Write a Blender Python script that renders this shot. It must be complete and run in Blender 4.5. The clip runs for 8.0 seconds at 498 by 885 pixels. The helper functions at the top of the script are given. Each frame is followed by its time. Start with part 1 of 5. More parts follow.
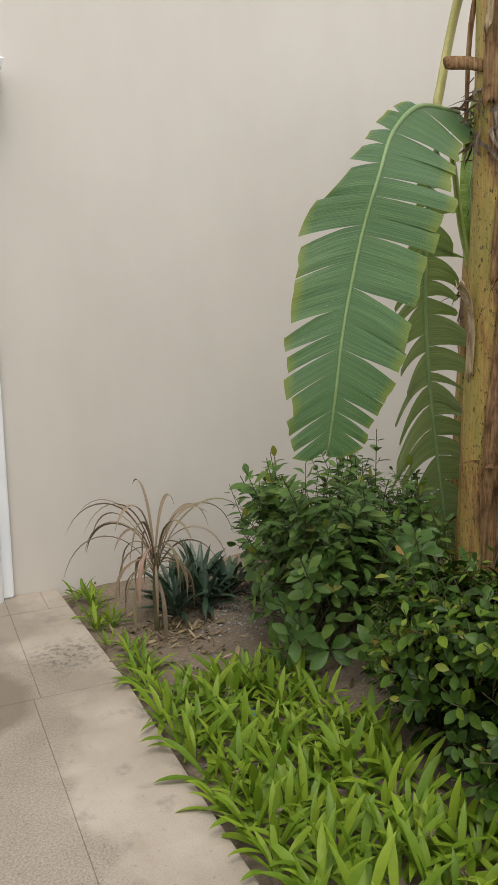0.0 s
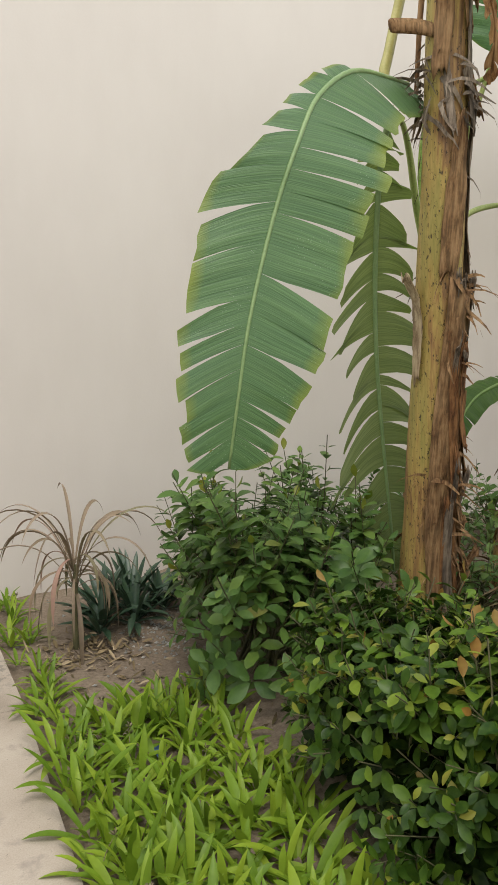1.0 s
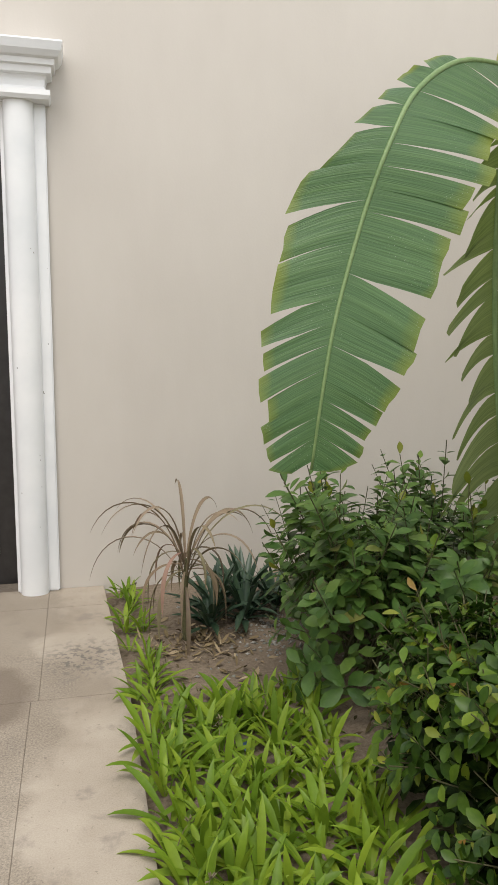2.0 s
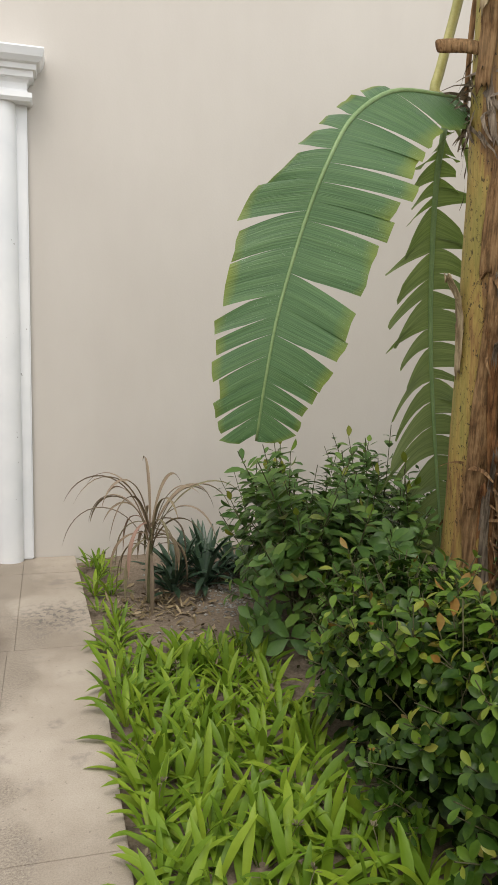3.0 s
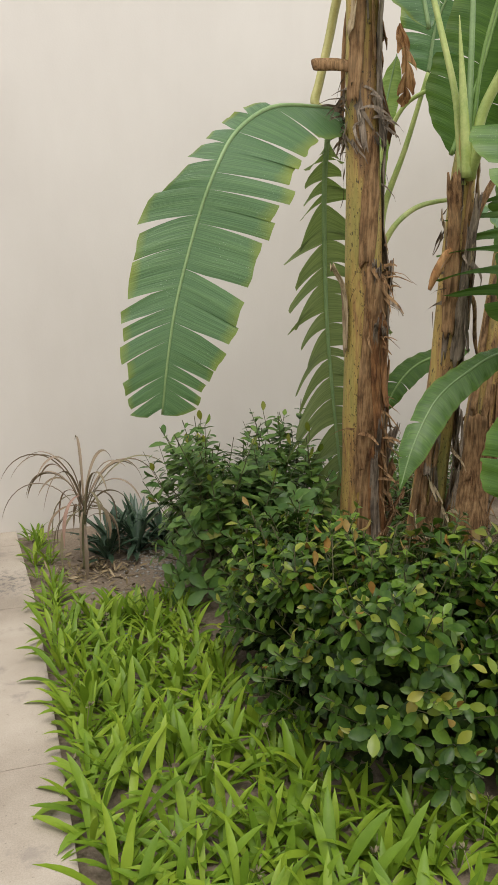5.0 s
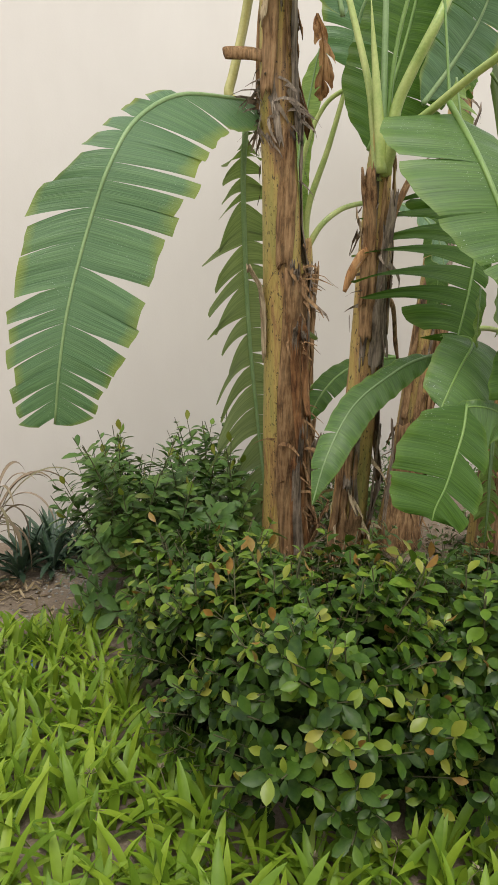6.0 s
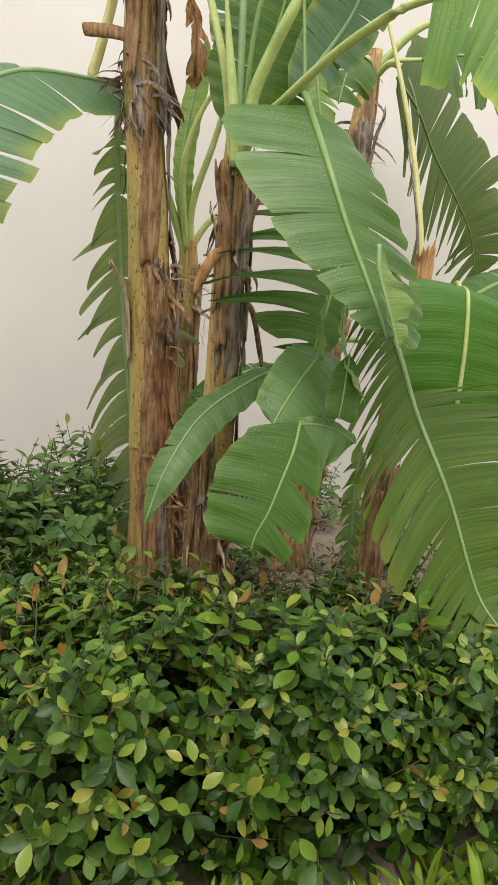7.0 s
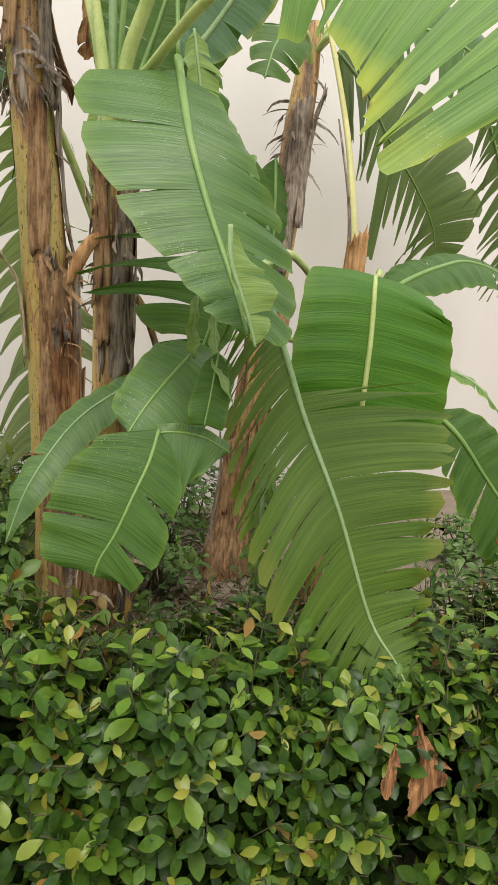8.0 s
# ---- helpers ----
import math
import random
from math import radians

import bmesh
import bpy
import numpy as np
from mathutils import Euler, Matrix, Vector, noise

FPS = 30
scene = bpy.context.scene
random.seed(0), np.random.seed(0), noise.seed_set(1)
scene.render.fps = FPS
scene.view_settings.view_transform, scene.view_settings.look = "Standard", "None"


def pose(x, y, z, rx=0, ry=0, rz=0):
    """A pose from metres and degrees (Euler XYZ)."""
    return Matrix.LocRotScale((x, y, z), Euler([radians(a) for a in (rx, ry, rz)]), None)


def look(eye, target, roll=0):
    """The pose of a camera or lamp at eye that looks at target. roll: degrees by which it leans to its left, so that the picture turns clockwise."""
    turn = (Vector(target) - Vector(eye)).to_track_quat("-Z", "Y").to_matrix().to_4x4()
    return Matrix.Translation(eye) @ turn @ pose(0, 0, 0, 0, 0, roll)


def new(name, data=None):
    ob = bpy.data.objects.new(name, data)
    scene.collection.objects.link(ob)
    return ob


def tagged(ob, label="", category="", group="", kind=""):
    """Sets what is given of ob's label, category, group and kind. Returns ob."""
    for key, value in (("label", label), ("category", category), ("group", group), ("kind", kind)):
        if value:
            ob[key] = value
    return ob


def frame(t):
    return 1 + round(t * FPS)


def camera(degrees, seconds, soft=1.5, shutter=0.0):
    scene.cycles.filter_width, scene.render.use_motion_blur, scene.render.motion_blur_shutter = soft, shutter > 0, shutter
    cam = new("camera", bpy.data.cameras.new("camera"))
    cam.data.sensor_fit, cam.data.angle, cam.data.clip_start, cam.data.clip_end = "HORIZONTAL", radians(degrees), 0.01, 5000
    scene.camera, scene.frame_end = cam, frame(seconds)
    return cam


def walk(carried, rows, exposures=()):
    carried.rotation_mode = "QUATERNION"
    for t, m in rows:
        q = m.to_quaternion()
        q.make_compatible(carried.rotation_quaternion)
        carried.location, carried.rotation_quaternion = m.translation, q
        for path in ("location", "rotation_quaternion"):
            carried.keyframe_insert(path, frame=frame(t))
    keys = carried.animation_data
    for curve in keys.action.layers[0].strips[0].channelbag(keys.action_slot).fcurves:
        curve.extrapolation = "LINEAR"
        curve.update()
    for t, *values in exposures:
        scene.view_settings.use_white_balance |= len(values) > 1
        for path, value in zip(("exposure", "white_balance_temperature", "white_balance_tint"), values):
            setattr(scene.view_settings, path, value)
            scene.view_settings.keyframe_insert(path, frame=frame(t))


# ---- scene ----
cam = camera(37.5, 8.0)
PATH = [
    (0, (-0.608, 1.2, 1.305), (0.221, 2.995, 1.0), -0.8),
    (0.5, (-0.411, 1.28, 1.284), (0.415, 3.075, 0.978), 0.0),
    (1, (-0.253, 1.347, 1.29), (0.583, 3.137, 0.979), 0.7),
    (1.5, (-0.141, 1.346, 1.288), (0.43, 3.238, 0.98), -1.1),
    (1.7, (-0.111, 1.34, 1.287), (0.341, 3.266, 0.989), 0.3),
    (2.8, (-0.093, 1.037, 1.287), (0.394, 2.949, 0.956), 1.9),
    (3, (-0.112, 0.984, 1.285), (0.406, 2.888, 0.956), 1.9),
    (3.5, (-0.114, 0.86, 1.295), (0.433, 2.753, 0.957), 1.7),
    (4, (-0.093, 0.727, 1.278), (0.467, 2.614, 0.925), 1.4),
    (5.3, (-0.04, 0.605, 1.319), (0.623, 2.454, 0.943), 0.6),
    (5.5, (-0.005, 0.637, 1.289), (0.667, 2.486, 0.933), 0.7),
    (6, (0.147, 0.717, 1.291), (0.904, 2.535, 0.941), 1.0),
    (6.5, (0.319, 0.75, 1.308), (1.219, 2.502, 0.958), 1.5),
    (7, (0.544, 0.753, 1.299), (1.407, 2.526, 0.965), 3.6),
    (7.5, (0.738, 0.742, 1.297), (1.58, 2.522, 0.949), 3.0),
    (8, (0.937, 0.812, 1.317), (1.783, 2.59, 0.965), 3.2),
]
walk(cam, [(t, look(eye, target, roll)) for t, eye, target, roll in PATH],
     exposures=[(0, 0.48), (0.5, 0.56), (1.0, 0.72), (1.5, 0.64), (3.5, 0.58), (5.5, 0.78), (6.5, 0.9), (7.2, 1.02), (8, 1.05)])

# ---- light ----
world = bpy.data.worlds.new("world")
scene.world = world
world.use_nodes = True
wn = world.node_tree
sky = wn.nodes.new("ShaderNodeTexSky")
sky.sky_type = "NISHITA"
sky.sun_disc = False
sky.sun_elevation = radians(58)
sky.sun_rotation = radians(200)
sky.dust_density = 4.0
sky.air_density = 1.2
haze = wn.nodes.new("ShaderNodeMixRGB")
haze.inputs[0].default_value = 0.75
haze.inputs[2].default_value = (8.6, 8.5, 8.3, 1)
wn.links.new(sky.outputs[0], haze.inputs[1])
wn.links.new(haze.outputs[0], wn.nodes["Background"].inputs[0])
wn.nodes["Background"].inputs[1].default_value = 0.13

sun_data = bpy.data.lights.new("sun", "SUN")
sun_data.energy = 1.0
sun_data.angle = radians(25)
sun_data.color = (1.0, 0.96, 0.9)
sun = new("sun", sun_data)
sun.matrix_world = look((0, 0, 10), (0.9, 4.6, 0))


# ---- materials ----
def material(name, rough=0.6, spec=0.5):
    m = bpy.data.materials.new(name)
    m.use_nodes = True
    b = m.node_tree.nodes["Principled BSDF"]
    b.inputs["Roughness"].default_value = rough
    b.inputs["Specular IOR Level"].default_value = spec
    return m, m.node_tree, b


def node(nt, kind, **values):
    n = nt.nodes.new(kind)
    for key, value in values.items():
        n.inputs[key.replace("_", " ")].default_value = value
    return n


def ramp(nt, source, stops):
    r = nt.nodes.new("ShaderNodeValToRGB")
    el = r.color_ramp.elements
    while len(el) < len(stops):
        el.new(0.5)
    for e, (p, c) in zip(el, stops):
        e.position = p
        e.color = (*c, 1)
    nt.links.new(source, r.inputs[0])
    return r.outputs[0]


def mixed(nt, factor, a, b, mode="MIX"):
    m = nt.nodes.new("ShaderNodeMixRGB")
    m.blend_type = mode
    for slot, value in ((0, factor), (1, a), (2, b)):
        if isinstance(value, (int, float)):
            m.inputs[slot].default_value = value
        elif isinstance(value, tuple):
            m.inputs[slot].default_value = (*value, 1)
        else:
            nt.links.new(value, m.inputs[slot])
    return m.outputs[0]


def noise_tex(nt, coords, scale, detail=4, rough=0.55, stretch=None):
    if stretch:
        mp = nt.nodes.new("ShaderNodeMapping")
        mp.inputs["Scale"].default_value = stretch
        nt.links.new(coords, mp.inputs[0])
        coords = mp.outputs[0]
    n = node(nt, "ShaderNodeTexNoise", Scale=scale, Detail=detail, Roughness=rough)
    nt.links.new(coords, n.inputs["Vector"])
    return n.outputs["Fac"]


def bumped(nt, bsdf, height, strength=0.3, distance=0.01):
    b = node(nt, "ShaderNodeBump", Strength=strength, Distance=distance)
    nt.links.new(height, b.inputs["Height"])
    nt.links.new(b.outputs[0], bsdf.inputs["Normal"])


def place(nt):
    return nt.nodes.new("ShaderNodeTexCoord").outputs["Object"]


def plaster():
    m, nt, b = material("painted_plaster", 0.75, 0.3)
    p = place(nt)
    big = noise_tex(nt, p, 0.9, 3)
    streak = noise_tex(nt, p, 2.2, 5, 0.6, (1, 1, 0.35))
    fine = noise_tex(nt, p, 90, 3)
    c = ramp(nt, big, [(0.3, (0.535, 0.50, 0.455)), (0.7, (0.59, 0.555, 0.507))])
    c = mixed(nt, 0.25, c, ramp(nt, streak, [(0.35, (0.50, 0.455, 0.41)), (0.65, (0.63, 0.59, 0.54))]))
    nt.links.new(c, b.inputs["Base Color"])
    bumped(nt, b, mixed(nt, 0.25, fine, streak), 0.12, 0.004)
    return m


def white_paint():
    m, nt, b = material("white_paint", 0.35, 0.5)
    p = place(nt)
    c = ramp(nt, noise_tex(nt, p, 3, 4), [(0.35, (0.72, 0.74, 0.76)), (0.65, (0.82, 0.83, 0.84))])
    chips = noise_tex(nt, p, 26, 3, 0.6)
    c = mixed(nt, ramp(nt, chips, [(0.735, (0, 0, 0)), (0.75, (1, 1, 1))]), c, (0.28, 0.27, 0.26))
    nt.links.new(c, b.inputs["Base Color"])
    bumped(nt, b, noise_tex(nt, p, 40, 3), 0.08, 0.003)
    return m


def concrete():
    m, nt, b = material("worn_concrete", 0.8, 0.35)
    p = place(nt)
    big = noise_tex(nt, p, 2.2, 5, 0.6)
    grit = noise_tex(nt, p, 210, 4, 0.75)
    dark = noise_tex(nt, p, 7, 6, 0.65)
    c = ramp(nt, big, [(0.34, (0.24, 0.2, 0.155)), (0.5, (0.34, 0.292, 0.235)), (0.66, (0.41, 0.36, 0.297))])
    c = mixed(nt, 0.22, c, ramp(nt, grit, [(0.35, (0.17, 0.138, 0.105)), (0.6, (0.47, 0.41, 0.335))]))
    c = mixed(nt, ramp(nt, dark, [(0.58, (0, 0, 0)), (0.66, (0.6, 0.6, 0.6))]), c, (0.22, 0.19, 0.165))
    # worn, gritty stretch away from the edge, and a dark round patch
    geo = nt.nodes.new("ShaderNodeNewGeometry").outputs["Position"]
    sep = nt.nodes.new("ShaderNodeSeparateXYZ")
    nt.links.new(geo, sep.inputs[0])
    wob = nt.nodes.new("ShaderNodeMath")
    wob.operation = "MULTIPLY_ADD"
    wob.inputs[1].default_value = 0.5
    nt.links.new(big, wob.inputs[0])
    nt.links.new(sep.outputs[0], wob.inputs[2])
    worn = ramp(nt, wob.outputs[0], [(0.0, (1, 1, 1)), (0.06, (0, 0, 0))])
    c = mixed(nt, mixed(nt, 0.6, (0, 0, 0), worn), c, ramp(nt, noise_tex(nt, p, 150, 4, 0.8), [(0.36, (0.10, 0.083, 0.066)), (0.5, (0.24, 0.203, 0.16)), (0.68, (0.42, 0.37, 0.30))]))
    off = nt.nodes.new("ShaderNodeVectorMath")
    off.operation = "DISTANCE"
    off.inputs[1].default_value = (-0.54, 3.82, 0.0)
    nt.links.new(geo, off.inputs[0])
    round_patch = nt.nodes.new("ShaderNodeMath")
    round_patch.operation = "MULTIPLY_ADD"
    round_patch.inputs[1].default_value = 0.12
    nt.links.new(dark, round_patch.inputs[0])
    nt.links.new(off.outputs["Value"], round_patch.inputs[2])
    c = mixed(nt, ramp(nt, round_patch.outputs[0], [(0.29, (0.62, 0.62, 0.62)), (0.345, (0, 0, 0))]), c, (0.13, 0.10, 0.075))
    # blackish lichen stains by the edge, and fine dark specks all over
    off2 = nt.nodes.new("ShaderNodeVectorMath")
    off2.operation = "DISTANCE"
    off2.inputs[1].default_value = (-0.10, 4.08, 0.0)
    nt.links.new(geo, off2.inputs[0])
    crust = mixed(nt, 1.0, ramp(nt, off2.outputs["Value"], [(0.06, (1, 1, 1)), (0.22, (0, 0, 0))]), ramp(nt, noise_tex(nt, p, 34, 5, 0.7), [(0.50, (0, 0, 0)), (0.56, (0.75, 0.75, 0.75))]), "MULTIPLY")
    c = mixed(nt, crust, c, (0.10, 0.095, 0.09))
    c = mixed(nt, ramp(nt, noise_tex(nt, p, 55, 3, 0.6), [(0.655, (0, 0, 0)), (0.70, (0.55, 0.55, 0.55))]), c, (0.15, 0.125, 0.10))
    nt.links.new(c, b.inputs["Base Color"])
    bumped(nt, b, mixed(nt, 0.4, grit, big), 0.3, 0.004)
    return m


def soil():
    m, nt, b = material("damp_soil", 0.92, 0.2)
    p = place(nt)
    big = noise_tex(nt, p, 3.5, 5)
    grit = noise_tex(nt, p, 70, 5, 0.7)
    c = ramp(nt, big, [(0.3, (0.125, 0.096, 0.068)), (0.7, (0.215, 0.168, 0.122))])
    c = mixed(nt, 0.5, c, ramp(nt, grit, [(0.3, (0.072, 0.055, 0.039)), (0.62, (0.25, 0.2, 0.15)), (0.75, (0.37, 0.32, 0.26))]))
    nt.links.new(c, b.inputs["Base Color"])
    bumped(nt, b, mixed(nt, 0.5, grit, big), 0.6, 0.01)
    return m


def translucent(nt, b, colour, amount):
    t = nt.nodes.new("ShaderNodeBsdfTranslucent")
    nt.links.new(colour, t.inputs[0])
    mx = nt.nodes.new("ShaderNodeMixShader")
    mx.inputs[0].default_value = amount
    nt.links.new(b.outputs[0], mx.inputs[1])
    nt.links.new(t.outputs[0], mx.inputs[2])
    nt.links.new(mx.outputs[0], nt.nodes["Material Output"].inputs[0])


def banana_leaf_material(name, dark, light, margin, amount=0.55, rough=0.42, drops=0.0, spec=0.25, trans=0.3):
    """Veined blade: u runs along the midrib in metres, v from the midrib to the margin."""
    m, nt, b = material(name, rough, spec)
    uv = nt.nodes.new("ShaderNodeUVMap")
    uv.uv_map = "UVMap"
    sep = nt.nodes.new("ShaderNodeSeparateXYZ")
    nt.links.new(uv.outputs[0], sep.inputs[0])
    veins = noise_tex(nt, uv.outputs[0], 1.0, 3, 0.6, (260, 0.8, 1))
    bands = noise_tex(nt, uv.outputs[0], 1.0, 3, 0.5, (34, 0.5, 1))
    p = place(nt)
    spots = noise_tex(nt, p, 5, 4)
    c = mixed(nt, ramp(nt, bands, [(0.3, (0, 0, 0)), (0.7, (1, 1, 1))]), dark, light)
    c = mixed(nt, 0.4, c, ramp(nt, veins, [(0.38, tuple(0.68 * x for x in dark)), (0.62, tuple(min(1, 1.25 * x) for x in light))]))
    edge = nt.nodes.new("ShaderNodeMath")
    edge.operation = "MULTIPLY_ADD"
    edge.inputs[1].default_value = 0.35
    half_v = nt.nodes.new("ShaderNodeMath")
    half_v.operation = "MULTIPLY"
    half_v.inputs[1].default_value = 0.55
    nt.links.new(sep.outputs[1], half_v.inputs[0])
    nt.links.new(spots, edge.inputs[0])
    nt.links.new(half_v.outputs[0], edge.inputs[2])
    c = mixed(nt, mixed(nt, amount, (0, 0, 0), ramp(nt, edge.outputs[0], [(0.62, (0, 0, 0)), (0.76, (1, 1, 1))])), c, margin)
    c = mixed(nt, ramp(nt, edge.outputs[0], [(0.775, (0, 0, 0)), (0.80, (1, 1, 1))]), c, (0.16, 0.09, 0.03))
    # patches of fine water drops, their pale glints put into the colour
    vor = node(nt, "ShaderNodeTexVoronoi", Scale=120.0)
    nt.links.new(p, vor.inputs["Vector"])
    dots = ramp(nt, vor.outputs["Distance"], [(0.10, (1, 1, 1)), (0.16, (0, 0, 0))])
    patch = ramp(nt, noise_tex(nt, p, 4.5, 2), [(0.55, (0, 0, 0)), (0.62, (1, 1, 1))])
    drop_glints = mixed(nt, 1.0, dots, patch, "MULTIPLY")
    c = mixed(nt, mixed(nt, drops, (0, 0, 0), drop_glints), c, (0.42, 0.50, 0.42))
    nt.links.new(c, b.inputs["Base Color"])
    bumped(nt, b, mixed(nt, 0.5, veins, bands), 0.6, 0.006)
    translucent(nt, b, mixed(nt, 1.0, c, (1.0, 1.25, 0.55), "MULTIPLY"), trans)
    return m


def stalk_material(name, a, c2, rough=0.45):
    m, nt, b = material(name, rough, 0.5)
    p = place(nt)
    n = noise_tex(nt, p, 9, 4)
    f = noise_tex(nt, p, 120, 3)
    c = ramp(nt, n, [(0.35, a), (0.65, c2)])
    c = mixed(nt, 0.2, c, ramp(nt, f, [(0.4, tuple(0.6 * x for x in a)), (0.6, c2)]))
    nt.links.new(c, b.inputs["Base Color"])
    bumped(nt, b, f, 0.15, 0.003)
    return m


def stem_material(name, seed, green, ochre=0.0):
    """Pseudostem: ochre and green sheaths, blotched black, browning in long vertical streaks."""
    m, nt, b = material(name, 0.6, 0.4)
    p = place(nt)
    mp = nt.nodes.new("ShaderNodeMapping")
    mp.inputs["Location"].default_value = (seed, seed * 1.7, seed * 0.6)
    nt.links.new(p, mp.inputs[0])
    q = mp.outputs[0]
    streak = noise_tex(nt, q, 1.0, 4, 0.6, (17, 17, 1.5))
    fibre = noise_tex(nt, q, 1.0, 4, 0.65, (150, 150, 5))
    blot = noise_tex(nt, q, 1.0, 4, 0.7, (110, 110, 48))
    c = ramp(nt, streak, [(0.33 - ochre, (0.06, 0.032, 0.018)), (0.42 - ochre, (0.17, 0.085, 0.04)), (0.48 - ochre, (0.34, 0.19, 0.06)), (0.55 - ochre, (0.46, 0.33, 0.085)), (0.66 - 0.5 * ochre, green)])
    c = mixed(nt, 0.3, c, ramp(nt, fibre, [(0.38, (0.07, 0.042, 0.024)), (0.62, (0.42, 0.29, 0.13))]))
    c = mixed(nt, ramp(nt, blot, [(0.57, (0, 0, 0)), (0.63, (0.9, 0.9, 0.9))]), c, (0.035, 0.024, 0.014))
    nt.links.new(c, b.inputs["Base Color"])
    bumped(nt, b, mixed(nt, 0.5, fibre, streak), 0.5, 0.006)
    return m


def dry_material(name, a, c2, c3):
    m, nt, b = material(name, 0.85, 0.2)
    p = place(nt)
    s1 = noise_tex(nt, p, 1.0, 5, 0.7, (75, 75, 5))
    s2 = noise_tex(nt, p, 12, 4)
    c = ramp(nt, s1, [(0.36, tuple(0.5 * v for v in a)), (0.44, a), (0.52, c2), (0.66, c3)])
    c = mixed(nt, 0.4, c, ramp(nt, s2, [(0.35, a), (0.65, c3)]))
    nt.links.new(c, b.inputs["Base Color"])
    bumped(nt, b, s1, 0.9, 0.008)
    return m


def leafy_material(name, stops, rough=0.35, trans=0.2, by_object=0.35, spec=0.5):
    """Small leaves: each leaf takes its own hue."""
    m, nt, b = material(name, rough, spec)
    geo = nt.nodes.new("ShaderNodeNewGeometry")
    info = nt.nodes.new("ShaderNodeObjectInfo")
    hue = mixed(nt, by_object, geo.outputs["Random Per Island"], info.outputs["Random"])
    c = ramp(nt, hue, stops)
    p = place(nt)
    c = mixed(nt, 0.25, c, ramp(nt, noise_tex(nt, p, 60, 3), [(0.35, (0.008, 0.016, 0.004)), (0.7, (0.09, 0.13, 0.018))]))
    nt.links.new(c, b.inputs["Base Color"])
    bumped(nt, b, noise_tex(nt, p, 110, 2), 0.15, 0.002)
    translucent(nt, b, c, trans)
    return m


M_WALL = plaster()
M_WHITE = white_paint()
M_CONCRETE = concrete()
M_SOIL = soil()
M_LEAF = banana_leaf_material("banana_blade", (0.074, 0.15, 0.068), (0.115, 0.20, 0.088), (0.26, 0.29, 0.04), 0.7, 0.36, drops=0.5, spec=0.4)
M_LEAF_PLAIN = banana_leaf_material("banana_blade_plain", (0.038, 0.092, 0.012), (0.062, 0.128, 0.017), (0.13, 0.21, 0.025), 0.4, drops=0.5)
M_LEAF_DEWY = banana_leaf_material("banana_blade_dewy", (0.056, 0.122, 0.026), (0.094, 0.175, 0.036), (0.16, 0.24, 0.035), 0.5, 0.36, drops=0.7, spec=0.4)
M_LEAF_DARK = banana_leaf_material("banana_blade_dark", (0.034, 0.085, 0.010), (0.066, 0.13, 0.016), (0.13, 0.17, 0.025), 0.3)
M_LEAF_OLIVE = banana_leaf_material("banana_blade_olive", (0.076, 0.115, 0.036), (0.12, 0.16, 0.052), (0.17, 0.2, 0.07), 0.4, 0.55, trans=0.42)
M_LEAF_GREYISH = banana_leaf_material("banana_blade_greyish", (0.14, 0.182, 0.078), (0.205, 0.245, 0.108), (0.2, 0.22, 0.09), 0.4, 0.55, trans=0.42)
M_LEAF_BRIGHT = banana_leaf_material("banana_blade_bright", (0.042, 0.13, 0.007), (0.068, 0.172, 0.010), (0.2, 0.26, 0.03), 0.25, drops=0.2)
M_LEAF_COMB = banana_leaf_material("banana_blade_combed", (0.054, 0.104, 0.010), (0.09, 0.152, 0.017), (0.21, 0.21, 0.035), 0.5)
M_LEAF_PALE = banana_leaf_material("banana_blade_pale", (0.14, 0.22, 0.055), (0.21, 0.29, 0.08), (0.26, 0.30, 0.05), 0.35, 0.5)
M_LEAF_YELLOW = banana_leaf_material("banana_blade_yellowing", (0.085, 0.18, 0.034), (0.145, 0.245, 0.05), (0.34, 0.38, 0.045), 0.8, drops=0.6)
M_RIB = stalk_material("midrib_green", (0.145, 0.235, 0.085), (0.20, 0.29, 0.115))
M_RIB_DULL = stalk_material("midrib_dull", (0.095, 0.185, 0.03), (0.14, 0.23, 0.045))
M_STALK = stalk_material("pale_petiole", (0.22, 0.31, 0.07), (0.38, 0.42, 0.14))
M_OCHRE = stalk_material("ochre_petiole", (0.34, 0.33, 0.10), (0.46, 0.42, 0.16))
M_STEM_A = stem_material("ochre_stem", 0.3, (0.34, 0.30, 0.07), 0.05)
M_STEM_B = stem_material("brown_stem", 2.9, (0.26, 0.25, 0.06), 0.04)
M_STEM_C = stem_material("dark_stem", 5.1, (0.16, 0.13, 0.06))
M_DRY = dry_material("dry_sheath", (0.085, 0.044, 0.02), (0.25, 0.135, 0.06), (0.43, 0.28, 0.145))
M_DRY_GREY = dry_material("dry_grey_sheath", (0.07, 0.054, 0.04), (0.20, 0.15, 0.105), (0.38, 0.31, 0.24))
M_DRY_ORANGE = dry_material("dry_orange_leaf", (0.14, 0.06, 0.02), (0.36, 0.17, 0.06), (0.50, 0.31, 0.15))
M_DRY_RED = dry_material("dry_red_brown_sheath", (0.07, 0.03, 0.014), (0.24, 0.11, 0.045), (0.40, 0.21, 0.09))
M_STRAW = dry_material("straw", (0.22, 0.15, 0.085), (0.42, 0.32, 0.19), (0.58, 0.48, 0.32))
M_TWIG = stalk_material("twig_bark", (0.06, 0.06, 0.025), (0.11, 0.105, 0.045), 0.8)
